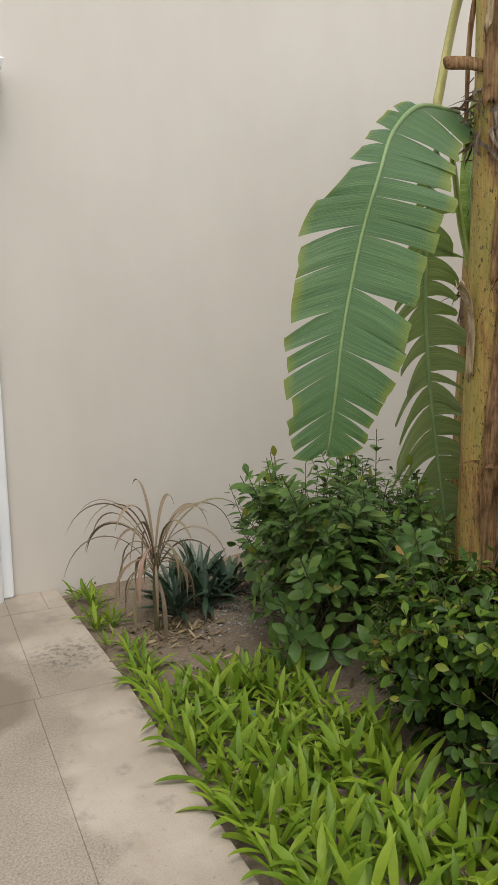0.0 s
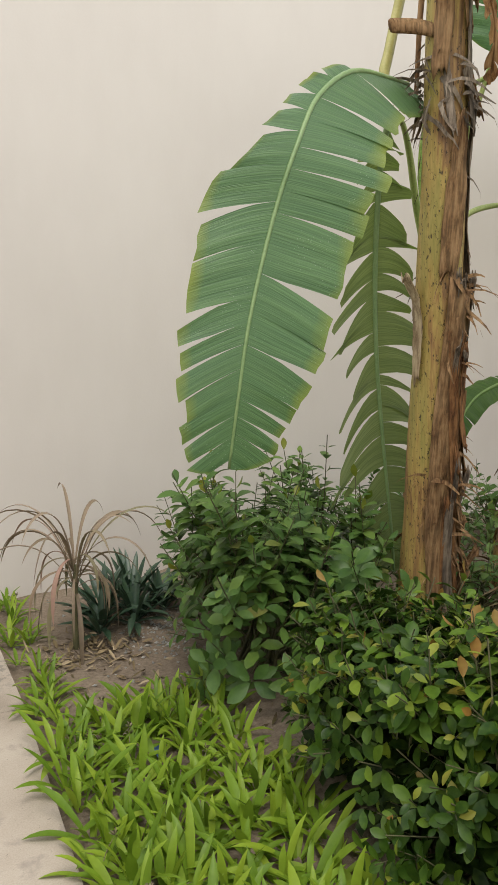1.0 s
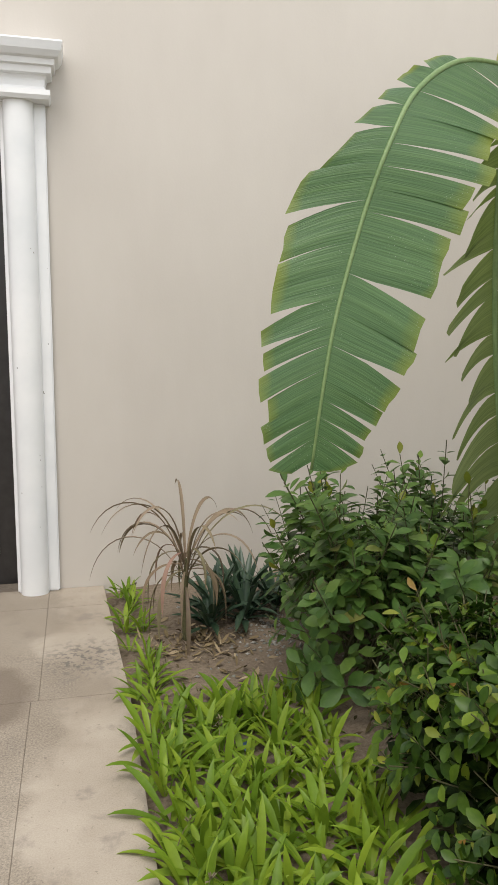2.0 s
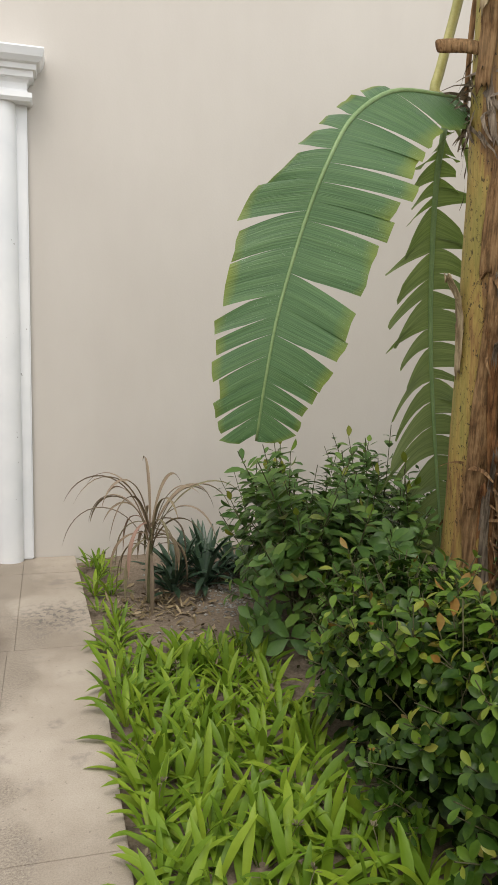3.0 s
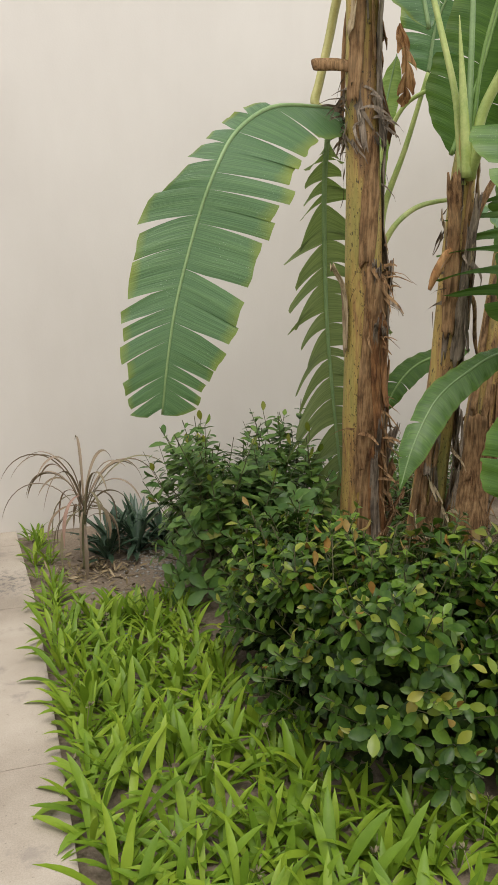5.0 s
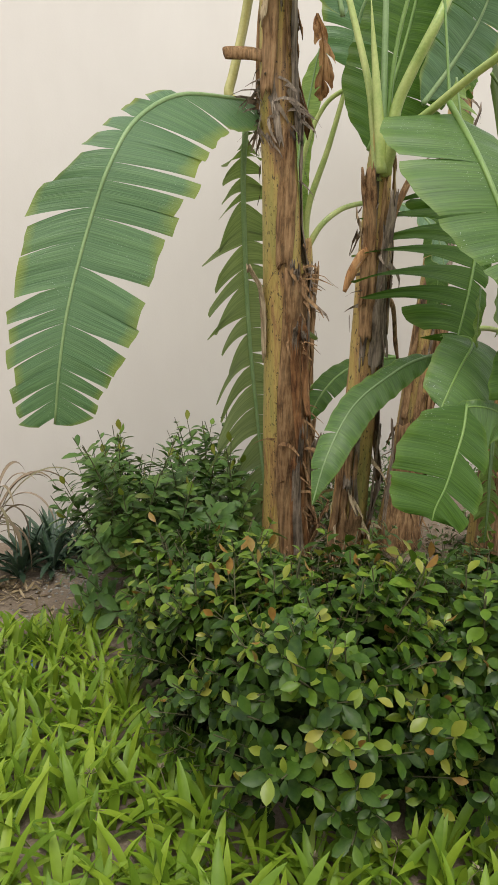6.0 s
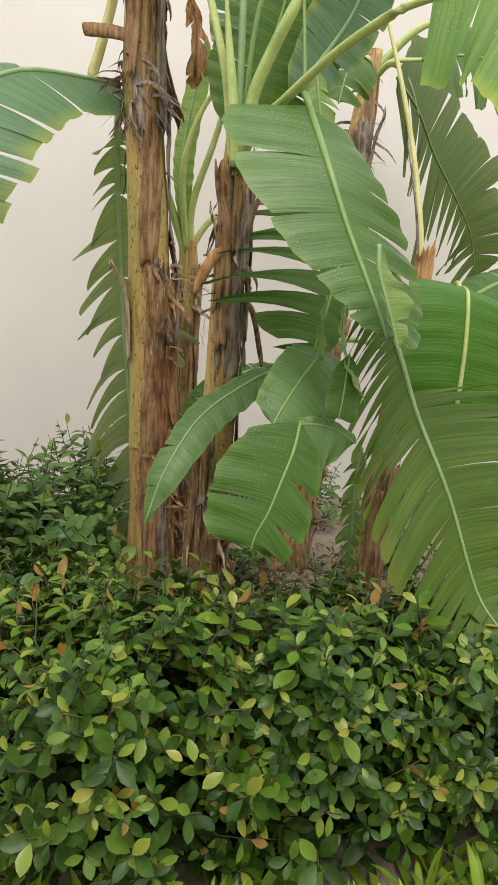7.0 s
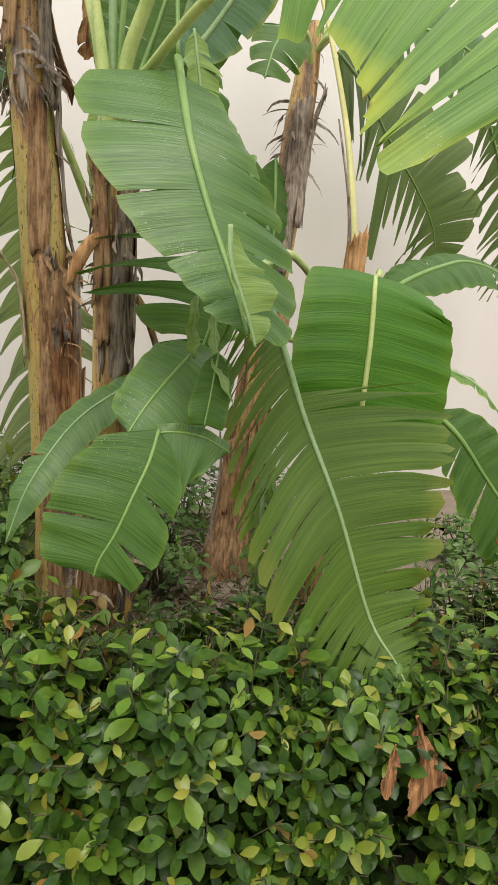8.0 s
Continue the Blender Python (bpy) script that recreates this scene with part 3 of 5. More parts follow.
def build_door_surround():
    surround = root("door_surround", (-0.32, WALL_Y, 0), "white painted door surround with half column and moulded capital", "door frame")
    surround["kind"] = "structure"
    # half column: shallow rounded shaft with a square fillet behind it
    verts, faces = [], []
    x0, x1, rows, cols = -0.395, -0.262, 12, 16
    for i in range(rows + 1):
        z = 2.27 * i / rows
        for j in range(cols + 1):
            a = math.pi * j / cols
            verts.append((0.5 * (x0 + x1) - 0.5 * (x1 - x0) * math.cos(a), WALL_Y - 0.03 - 0.062 * math.sin(a) ** 0.8, z))
    for i in range(rows):
        for j in range(cols):
            k = i * (cols + 1) + j
            faces.append((k, k + 1, k + cols + 2, k + cols + 1))
    raw_object("column_shaft", verts, faces, M_WHITE, surround, "smooth rounded white shaft with chipped paint near its foot")
    bm = bmesh.new()
    box(bm, (-0.41, WALL_Y - 0.032, 0.0), (-0.212, WALL_Y, 2.27), 0.006)
    part("pilaster", bm, M_WHITE, surround, smooth=False)
    bm = bmesh.new()
    box(bm, (-1.53, WALL_Y - 0.03, 2.2), (-0.412, WALL_Y + 0.1, 2.27), 0.006)
    part("lintel", bm, M_WHITE, surround, smooth=False)
    # capital: mouldings stacked in steps, running on over the door
    profile = [(2.262, 0.0), (2.262, 0.052), (2.278, 0.062), (2.300, 0.060), (2.304, 0.040), (2.318, 0.032), (2.345, 0.036), (2.362, 0.046),
               (2.366, 0.066), (2.392, 0.070), (2.396, 0.084), (2.418, 0.088), (2.424, 0.104), (2.445, 0.120), (2.478, 0.130), (2.485, 0.128), (2.487, 0.0)]
    verts, faces = [], []
    for z, out in profile:
        o = out
        verts.append((-1.66, WALL_Y - 0.055 - o, z))
        verts.append((-0.238 + o * 0.85, WALL_Y - 0.055 - o, z))
        verts.append((-0.238 + o * 0.85, WALL_Y, z))
    for i in range(len(profile) - 1):
        k = 3 * i
        faces.append((k, k + 1, k + 4, k + 3))
        faces.append((k + 1, k + 2, k + 5, k + 4))
    faces.append((0, 2, 1))
    k = 3 * (len(profile) - 1)
    faces.append((k, k + 1, k + 2))
    raw_object("capital", verts, faces, M_WHITE, surround, "stepped white plaster moulding", smooth=False)
    # matching shaft beyond the door
    for child in list(surround.children):
        if child.name.startswith(("column_shaft", "pilaster")):
            c = child.copy()
            scene.collection.objects.link(c)
            c.location.x = -1.15
    settle(surround)


def path_edge(y):
    """How far the path's edge stands out into the bed."""
    return 0.058 * max(0.0, min(1.0, (4.86 - y) / 1.22)) if y > 1.36 else 0.0


def build_pavement():
    bm = bmesh.new()
    box(bm, (-2.0, -3.9, -0.14), (-0.006, WALL_Y - 0.001, -0.006))
    box(bm, (-0.004, -3.9, -0.14), (6.9, 1.35, -0.006))
    path = mesh_object("pavement", bm, M_CONCRETE, smooth=False)
    tagged(path, "worn beige concrete path beside the planting bed", "pavement", kind="structure")
    rows = [(4.64, 4.897, (-2.0, -1.1, -0.262, -0.085, 0.0)), (3.77, 4.64, (-2.0, -1.15, -0.262, 0.0)), (2.60, 3.77, (-2.0, -1.1, -0.288, 0.0)),
            (1.45, 2.60, (-2.0, -1.15, -0.288, 0.0)), (0.25, 1.45, (-2.0, -1.1, -0.288, 0.0)), (-1.0, 0.25, (-2.0, -1.1, 0.0))]
    for y0, y1, xs in rows:
        for x0, x1 in zip(xs, xs[1:]):
            bm = bmesh.new()
            box(bm, (x0 + 0.0005, y0 + 0.0005, -0.09 if x1 == 0.0 else -0.03), (x1 - 0.0005, y1 - 0.0005, 0.0), 0.0012)
            if x1 == 0.0:
                for v in bm.verts:
                    if v.co.x > x1 - 0.01:
                        v.co.x += path_edge(v.co.y)
            part("paving_slab", bm, M_CONCRETE, path, smooth=False)


build_ground()
build_walls()
build_door_surround()
build_pavement()


# ---- banana plants ----
def stalk(plant, points, radii, mat=None, label="", name="petiole"):
    return tube(name, points, [0.85 * r for r in radii], mat or M_STALK, plant, label, 10, 30, 0.75)


def plant_a():
    p = root("banana_plant", (1.40, 3.40, 0.08), "tall banana plant with an ochre stem and torn leaf", "banana plant", "banana plants by the wall")
    axis = [(1.465, 3.45, -0.05, 0.125), (1.455, 3.44, 0.15, 0.110), (1.435, 3.42, 0.5, 0.094), (1.39, 3.36, 1.15, 0.085), (1.334, 3.30, 1.7, 0.073), (1.30, 3.27, 2.0, 0.068), (1.28, 3.265, 2.4, 0.062), (1.27, 3.28, 2.75, 0.045)]
    stem = pseudostem(p, axis, M_STEM_A, 1, "ochre and brown stem with black blotches")
    front = -math.pi / 2
    for z0, z1, a, w, mat, peel, low, sd in (
            (-0.03, 1.43, front + 0.5, 2.5, M_DRY, 0.012, 0.0, 12), (0.35, 1.46, front + 1.3, 1.2, M_DRY_GREY, 0.03, 0.0, 13), (-0.02, 0.72, front + 0.1, 0.55, M_DRY_RED, 0.006, 0.004, 16),
            (0.0, 1.1, front + 2.2, 1.2, M_DRY, 0.03, 0.02, 17), (1.45, 1.93, front - 0.15, 0.9, M_DRY, 0.004, 0.0, 15), (1.38, 1.98, front + 1.25, 0.8, M_DRY_GREY, 0.02, 0.03, 14),
            (1.9, 2.5, front + 0.75, 0.8, M_DRY_GREY, 0.03, 0.015, 19), (2.05, 2.5, front - 0.75, 0.8, M_DRY, 0.02, 0.01, 20), (1.95, 2.6, front + 1.9, 0.8, M_DRY, 0.02, 0.06, 22),
            (0.0, 0.62, front + 1.35, 0.7, M_DRY, 0.06, 0.05, 23), (0.0, 0.42, front + 0.7, 0.6, M_DRY, 0.05, 0.03, 24), (0.0, 0.78, front + 1.7, 0.6, M_DRY_GREY, 0.08, 0.05, 25),
            (0.0, 0.5, front + 1.0, 0.5, M_DRY, 0.09, 0.06, 26)):
        sheath_strip(stem, axis, z0, z1, a, w, mat, sd, peel=peel, peel_low=low)
    fibrous(stem, axis, 22, -0.02, 1.42, (M_DRY, M_DRY_GREY, M_DRY_RED, M_DRY), 5, front + 0.55, 1.05)
    fibrous(stem, axis, 7, 1.5, 2.5, (M_DRY, M_DRY_GREY, M_STRAW), 6, front + 0.2, 1.3)
    shreds(stem, axis, 0.8, 60, 0.10, M_DRY, 34, 0.45, front + 0.6)
    shreds(stem, axis, 2.0, 90, 0.11, M_DRY_GREY, 31, 0.06)
    shreds(stem, axis, 1.42, 34, 0.13, M_DRY, 32, 0.06, front + 0.8)
    shreds(stem, axis, 0.5, 30, 0.12, M_DRY, 33, 0.25, front + 1.0)
    # cut stub of an old petiole
    tube("petiole_stub", [(1.29, 3.25, 2.165), (1.20, 3.27, 2.18), (1.12, 3.29, 2.178), (1.10, 3.292, 2.174)], [0.022, 0.025, 0.024, 0.019], M_DRY, stem, "broken brown petiole stub", 10, 12, 0.5)
    # pinkish curl where a sheath has sprung off
    sheath_strip(stem, axis, 1.12, 1.46, front - 1.55, 0.5, M_STRAW, 41, peel=0.055, label="pale curled sheath edge")
    # dried flap that hangs beside the stem
    banana_leaf(p, [(1.46, 3.30, 2.36), (1.475, 3.28, 2.28), (1.482, 3.27, 2.20), (1.478, 3.27, 2.12), (1.47, 3.28, 2.06)], [(0.03, 0.03), (0.05, 0.05), (0.055, 0.05), (0.045, 0.05), (0.03, 0.03)], (0.15, -1, 0.1), M_DRY_ORANGE, 42, tears=(4, 4), gap=0.012, sag=(0.5, 0.5), sweep=(20, 20), rib_radius=(0.005, 0.003), rib_mat=M_DRY_ORANGE, label="orange-brown dried hanging flap", ragged=0.25)
    stalk(p, [(1.29, 3.30, 2.72), (1.245, 3.38, 2.5), (1.221, 3.42, 2.313), (1.18, 3.41, 2.15), (1.16, 3.40, 2.075), (1.20, 3.39, 2.05), (1.238, 3.38, 2.054)], [0.026, 0.024, 0.022, 0.022, 0.024, 0.018, 0.014], M_OCHRE, "ochre-green bent petiole")
    # dark dry petiole behind
    stalk(p, [(1.31, 3.33, 2.6), (1.265, 3.36, 2.35), (1.262, 3.37, 2.0)], [0.016, 0.014, 0.01], M_DRY, "dark dried petiole")
    slits = ([(0.0, 0.12), (0.121, 0.25), (0.253, 0.375), (0.378, 0.44), (0.441, 0.50), (0.504, 0.545), (0.547, 0.585), (0.588, 0.619), (0.626, 0.685), (0.712, 0.745), (0.7455, 0.785),
              (0.80, 0.845), (0.850, 0.875), (0.882, 0.905), (0.911, 0.935), (0.939, 1.0)],
             [(0.25, 0.30), (0.33, 0.36), (0.385, 0.41), (0.43, 0.46), (0.48, 0.535), (0.54, 0.598), (0.612, 0.66), (0.6605, 0.715), (0.736, 0.755), (0.766, 0.79), (0.793, 0.83), (0.831, 0.87),
              (0.871, 0.905), (0.909, 0.94), (0.948, 0.985)])
    inner = (0.15, 0.17, 0.19, 0.20, 0.21, 0.235, 0.255, 0.27, 0.27, 0.26, 0.235, 0.235, 0.22, 0.185, 0.165, 0.14, 0.11)
    outer = (0.03, 0.03, 0.03, 0.03, 0.04, 0.05, 0.06, 0.085, 0.13, 0.19, 0.205, 0.20, 0.18, 0.17, 0.15, 0.13, 0.10)
    banana_leaf(p, [(1.238, 3.38, 2.054), (1.128, 3.32, 2.04), (0.90, 3.17, 1.985), (0.735, 3.07, 1.872), (0.638, 3.00, 1.728), (0.572, 2.985, 1.56), (0.498, 2.955, 1.319), (0.462, 2.94, 1.128), (0.445, 2.955, 0.949)],
                list(zip(inner, outer)), [(0, -0.75, 0.65), (0.05, -0.9, 0.5), (0.0, -1, 0.3), (-0.05, -1, 0.25), (-0.05, -1, 0.2)], M_LEAF, 3, tears=(16, 15), gap=0.003, sag=(0.05, 0.10),
                sweep=((-58, -50, -40, -30, -22, -8, 10, 20, 28), (10, 16, 20, 24, 27, 29, 30, 32, 34)), lobes=False, tear_from=(0.3, 0.3), calm=(True, True), strips=slits, start=(0.0, 0.2),
                rib_radius=(0.009, 0.004), label="large torn drooping leaf with yellow margins", tip_taper=0.06, ragged=0.10)
    settle(p)


def plant_e():
    p = root("banana_plant", (1.71, 3.84, 0.05), "slender banana plant behind with a long shredded frond", "banana plant", "banana plants by the wall")
    axis = [(1.72, 3.85, -0.05, 0.075), (1.71, 3.84, 0.5, 0.06), (1.70, 3.82, 0.92, 0.05), (1.685, 3.79, 1.44, 0.046), (1.665, 3.77, 1.62, 0.04)]
    stem = pseudostem(p, axis, M_STEM_B, 7, "thin brown stem")
    for i, (z0, z1, a) in enumerate(((0.0, 0.8, -1.2), (0.5, 1.3, -2.0), (0.9, 1.5, -0.7))):
        sheath_strip(stem, axis, z0, z1, a, 1.1, M_DRY, 70 + i, peel=0.02)
    shreds(stem, axis, 1.35, 30, 0.1, M_DRY_GREY, 75, 0.1)
    stalk(p, [(1.66, 3.77, 1.55), (1.57, 3.74, 1.74), (1.46, 3.66, 1.93), (1.36, 3.58, 2.01), (1.289, 3.55, 2.008)], [0.026, 0.022, 0.018, 0.014, 0.011], M_STALK)
    banana_leaf(p, [(1.289, 3.55, 2.008), (1.314, 3.63, 1.824), (1.358, 3.7, 1.499), (1.388, 3.71, 1.17), (1.422, 3.69, 0.831), (1.455, 3.66, 0.50), (1.47, 3.65, 0.33)],
                [(0.06, 0.06), (0.13, 0.13), (0.24, 0.26), (0.26, 0.28), (0.26, 0.29), (0.24, 0.25), (0.14, 0.14)], (-0.15, -1, 0.1), M_LEAF_GREYISH, 8, tears=(27, 27), gap=0.036, sag=(0.3, 0.5), comb=(True, True),
                sweep=(8, 24), tear_from=(0.15, 0.12), rib_radius=(0.014, 0.005), rib_mat=M_RIB, label="long hanging frond torn into narrow strips", ragged=0.14)
    stalk(p, [(1.66, 3.76, 1.55), (1.605, 3.70, 1.827), (1.628, 3.68, 2.011), (1.70, 3.65, 2.17), (1.80, 3.58, 2.24)], [0.022, 0.018, 0.014, 0.012, 0.01])
    banana_leaf(p, [(1.80, 3.58, 2.24), (1.90, 3.54, 2.22), (1.96, 3.5, 2.12), (1.98, 3.48, 2.0)], [0.09, 0.12, 0.10], (0.2, -0.9, 0.5), M_LEAF_DARK, 9, tears=(3, 4), label="small bent leaf")
    stalk(p, [(1.67, 3.76, 1.55), (1.66, 3.72, 1.75), (1.72, 3.66, 2.0), (1.78, 3.6, 2.3)], [0.024, 0.02, 0.016, 0.012])
    banana_leaf(p, [(1.78, 3.6, 2.3), (1.80, 3.58, 2.5), (1.86, 3.5, 2.7)], [0.1, 0.16, 0.1], (-0.3, -1, 0.3), M_LEAF, 10, tears=(3, 3))
    stalk(p, [(1.68, 3.76, 1.58), (1.74, 3.745, 1.68), (1.84, 3.75, 1.755), (1.95, 3.75, 1.79), (2.05, 3.70, 1.80)], [0.02, 0.016, 0.014, 0.013, 0.01])
    banana_leaf(p, [(2.05, 3.70, 1.80), (2.16, 3.64, 1.76), (2.24, 3.58, 1.66), (2.28, 3.55, 1.5)], [0.05, 0.09, 0.08], (0.1, -0.6, 0.8), M_LEAF, 12, tears=(3, 3))
    banana_leaf(p, [(1.645, 3.75, 1.60), (1.62, 3.74, 1.78), (1.618, 3.74, 1.96), (1.656, 3.73, 2.207), (1.69, 3.72, 2.4)], [(0.015, 0.02), (0.04, 0.055), (0.05, 0.06), (0.05, 0.05)], (-0.7, -0.7, 0.1), M_LEAF_PALE, 11, tears=(1, 1), label="young pale unrolling leaf")
    # dark low leaf between the stems
    stalk(p, [(1.71, 3.80, 0.75), (1.70, 3.72, 0.95), (1.80, 3.62, 1.03)], [0.012, 0.01, 0.008])
    banana_leaf(p, [(2.08, 3.6, 1.10), (1.93, 3.6, 1.08), (1.78, 3.58, 1.03), (1.66, 3.53, 0.95), (1.58, 3.5, 0.84)], [0.05, 0.06, 0.06, 0.04], (0, -0.6, 0.8), M_LEAF_DARK, 13, tears=(3, 3), label="small dark drooping leaf")
    settle(p)


def plant_b():
    p = root("banana_plant", (1.488, 2.99, 0.1), "young banana plant with arching petioles and hanging leaves", "banana plant", "banana plants by the wall")
    axis = [(1.488, 3.04, -0.05, 0.105), (1.483, 3.01, 0.25, 0.080), (1.483, 2.95, 0.72, 0.064), (1.473, 2.89, 1.12, 0.056), (1.458, 2.84, 1.5, 0.052), (1.448, 2.81, 1.75, 0.042), (1.433, 2.78, 1.86, 0.03)]
    stem = pseudostem(p, axis, M_STEM_B, 4, "brown stem with ochre patches and peeling sheaths")
    front = -math.pi / 2
    for z0, z1, a, w, mat, peel, low, sd in (
            (0.0, 0.6, front - 0.3, 1.3, M_DRY, 0.02, 0.02, 51), (0.05, 0.7, front + 0.9, 1.2, M_DRY_GREY, 0.03, 0.02, 52), (0.3, 0.9, front - 1.1, 0.8, M_DRY_ORANGE, 0.01, 0.02, 53),
            (1.1, 1.65, front + 0.2, 0.9, M_DRY_GREY, 0.02, 0.01, 54), (1.2, 1.72, front - 0.8, 0.9, M_DRY, 0.03, 0.01, 55), (1.25, 1.75, front + 1.2, 0.8, M_DRY, 0.09, 0.0, 56),
            (0.7, 1.4, front + 1.2, 0.9, M_DRY_GREY, 0.01, 0.04, 57), (0.0, 0.45, front + 2.0, 1.2, M_DRY, 0.06, 0.02, 58)):
        sheath_strip(stem, axis, z0, z1, a, w, mat, sd, peel=peel, peel_low=low)
    fibrous(stem, axis, 12, -0.02, 0.85, (M_DRY, M_DRY_GREY, M_DRY_RED), 8, front + 0.2, 1.5)
    fibrous(stem, axis, 10, 1.12, 1.72, (M_DRY, M_DRY_GREY, M_STRAW), 9, front + 0.2, 1.5)
    shreds(stem, axis, 0.45, 60, 0.10, M_STRAW, 59, 0.15)
    shreds(stem, axis, 1.45, 24, 0.08, M_DRY_GREY, 60, 0.15)
    tube("petiole_stub", [(1.433, 2.81, 1.50), (1.388, 2.8, 1.47), (1.353, 2.8, 1.41), (1.333, 2.8, 1.36)], [0.012, 0.018, 0.02, 0.008], M_DRY_ORANGE, stem, "short curled red-brown petiole stub", 8, 12, 0.5)
    tube("petiole_stub", [(1.498, 2.84, 1.36), (1.543, 2.84, 1.32), (1.62, 2.93, 1.2), (1.635, 2.93, 1.13)], [0.008, 0.014, 0.014, 0.006], M_DRY, stem, "", 8, 12, 0.4)
    # upright petioles and the rolled new leaf
    stalk(p, [(1.433, 2.79, 1.70), (1.413, 2.8, 1.87), (1.392, 2.81, 2.002), (1.34, 2.86, 2.25), (1.288, 2.91, 2.5)], [0.022, 0.018, 0.016, 0.014, 0.012])
    banana_leaf(p, [(1.385, 2.97, 2.23), (1.33, 3.0, 2.5), (1.27, 3.0, 2.8), (1.22, 2.95, 3.0)], [(0.10, 0.05), (0.2, 0.15), (0.2, 0.2), (0.1, 0.1)], (0.2, -1, 0.1), M_LEAF, 21, tears=(4, 4))
    stalk(p, [(1.426, 2.76, 1.72), (1.408, 2.76, 1.87), (1.391, 2.76, 1.99), (1.373, 2.76, 2.12), (1.363, 2.76, 2.2)], [0.024, 0.022, 0.017, 0.008, 0.002], M_STALK, "rolled pale new leaf spear")
    stalk(p, [(1.44, 2.78, 1.75), (1.432, 2.78, 2.0), (1.428, 2.79, 2.3), (1.418, 2.81, 2.6)], [0.02, 0.014, 0.012, 0.01], M_RIB)
    # broad upright blade behind the petioles
    stalk(p, [(1.446, 2.77, 1.72), (1.458, 2.75, 1.9), (1.484, 2.71, 2.009), (1.526, 2.66, 2.13), (1.61, 2.68, 2.28), (1.7, 2.6, 2.5)], [0.026, 0.024, 0.022, 0.02, 0.017, 0.014])
    banana_leaf(p, [(1.52, 3.0, 1.84), (1.58, 3.0, 2.0), (1.645, 3.0, 2.2), (1.72, 3.0, 2.5), (1.8, 2.98, 2.8)], [(0.06, 0.06), (0.16, 0.2), (0.18, 0.24), (0.16, 0.22), (0.1, 0.1)], (-0.2, -1, 0.15), M_LEAF_DARK, 22, tears=(4, 3), gap=0.02, label="broad upright dark blade")
    banana_leaf(p, [(1.70, 2.6, 2.5), (1.80, 2.55, 2.62), (1.92, 2.5, 2.6), (2.02, 2.45, 2.45)], [0.1, 0.2, 0.2, 0.1], (0, -0.4, 0.9), M_LEAF, 23, tears=(4, 4))
    banana_leaf(p, [(1.66, 2.9, 1.98), (1.76, 2.88, 2.12), (1.84, 2.86, 2.26), (1.9, 2.84, 2.45)], [0.05, 0.11, 0.12, 0.08], (-0.1, -1, 0.1), M_LEAF, 29, tears=(3, 3))
    # arching petiole that carries the big yellowing leaf
    stalk(p, [(1.448, 2.78, 1.72), (1.446, 2.71, 1.82), (1.478, 2.62, 1.865), (1.525, 2.45, 1.945), (1.59, 2.28, 2.01), (1.63, 2.17, 2.02)], [0.026, 0.022, 0.019, 0.017, 0.015, 0.013], M_STALK, "thick arching pale green petiole")
    banana_leaf(p, [(1.62, 2.18, 2.02), (1.715, 2.10, 2.035), (1.81, 2.0, 2.015), (1.92, 1.9, 1.97), (2.02, 1.82, 1.90), (2.10, 1.75, 1.82)], [(0.0, 0.19), (0.0, 0.23), (0.0, 0.31), (0.0, 0.42), (0.0, 0.54), (0.0, 0.60)], (-0.1, -0.95, 0.3), M_LEAF_YELLOW, 24,
                tears=(1, 6), gap=0.012, sag=(0.1, 0.08), sweep=(0, -14), tear_from=(0.3, 0.45), sides=(0, 1), calm=(True, True), strips=[(0.0, 0.155), (0.19, 0.30), (0.302, 0.47), (0.475, 0.60), (0.603, 0.74), (0.743, 0.87), (0.875, 1.0)],
                rib_radius=(0.012, 0.005), label="big yellow-green leaf arching overhead with water drops", base_taper=0.01, tip_taper=0.02, lobes=False, ragged=0.04)
    # leaf that hangs in front of the stem
    stalk(p, [(1.445, 2.78, 1.75), (1.46, 2.76, 2.1), (1.52, 2.72, 2.36), (1.545, 2.68, 2.30), (1.548, 2.64, 2.10), (1.545, 2.60, 1.90)], [0.012, 0.009, 0.007, 0.006, 0.006, 0.007], M_RIB_DULL)
    banana_leaf(p, [(1.545, 2.60, 1.90), (1.515, 2.46, 1.77), (1.50, 2.36, 1.66), (1.515, 2.29, 1.53), (1.535, 2.23, 1.42), (1.55, 2.18, 1.33), (1.552, 2.14, 1.27)],
                [(0.06, 0.18), (0.13, 0.245), (0.18, 0.225), (0.20, 0.17), (0.185, 0.11), (0.12, 0.07), (0.05, 0.03)], [(-0.25, -0.9, 0.55), (-0.2, -0.9, 0.5), (-0.05, -0.95, 0.35), (0.05, -1, 0.25)], M_LEAF_DEWY, 25,
                tears=(7, 5), gap=0.012, sag=(0.12, 0.05), sweep=((20, 26, 32, 36, 38), (-18, -14, -6, 2, 12)), start=(0.06, 0.05), tear_from=(0.4, 0.4), strips=([(0.06, 0.2), (0.202, 0.33), (0.333, 0.47), (0.473, 0.60), (0.603, 0.76), (0.762, 1.0)],
                [(0.05, 0.27), (0.30, 0.46), (0.463, 0.63), (0.638, 0.80), (0.802, 1.0)]), calm=(True, True), rib_radius=(0.012, 0.004), rib_mat=M_RIB_DULL, label="green hanging leaf dotted with water drops", tip_taper=0.12, base_taper=0.03, ragged=0.06)
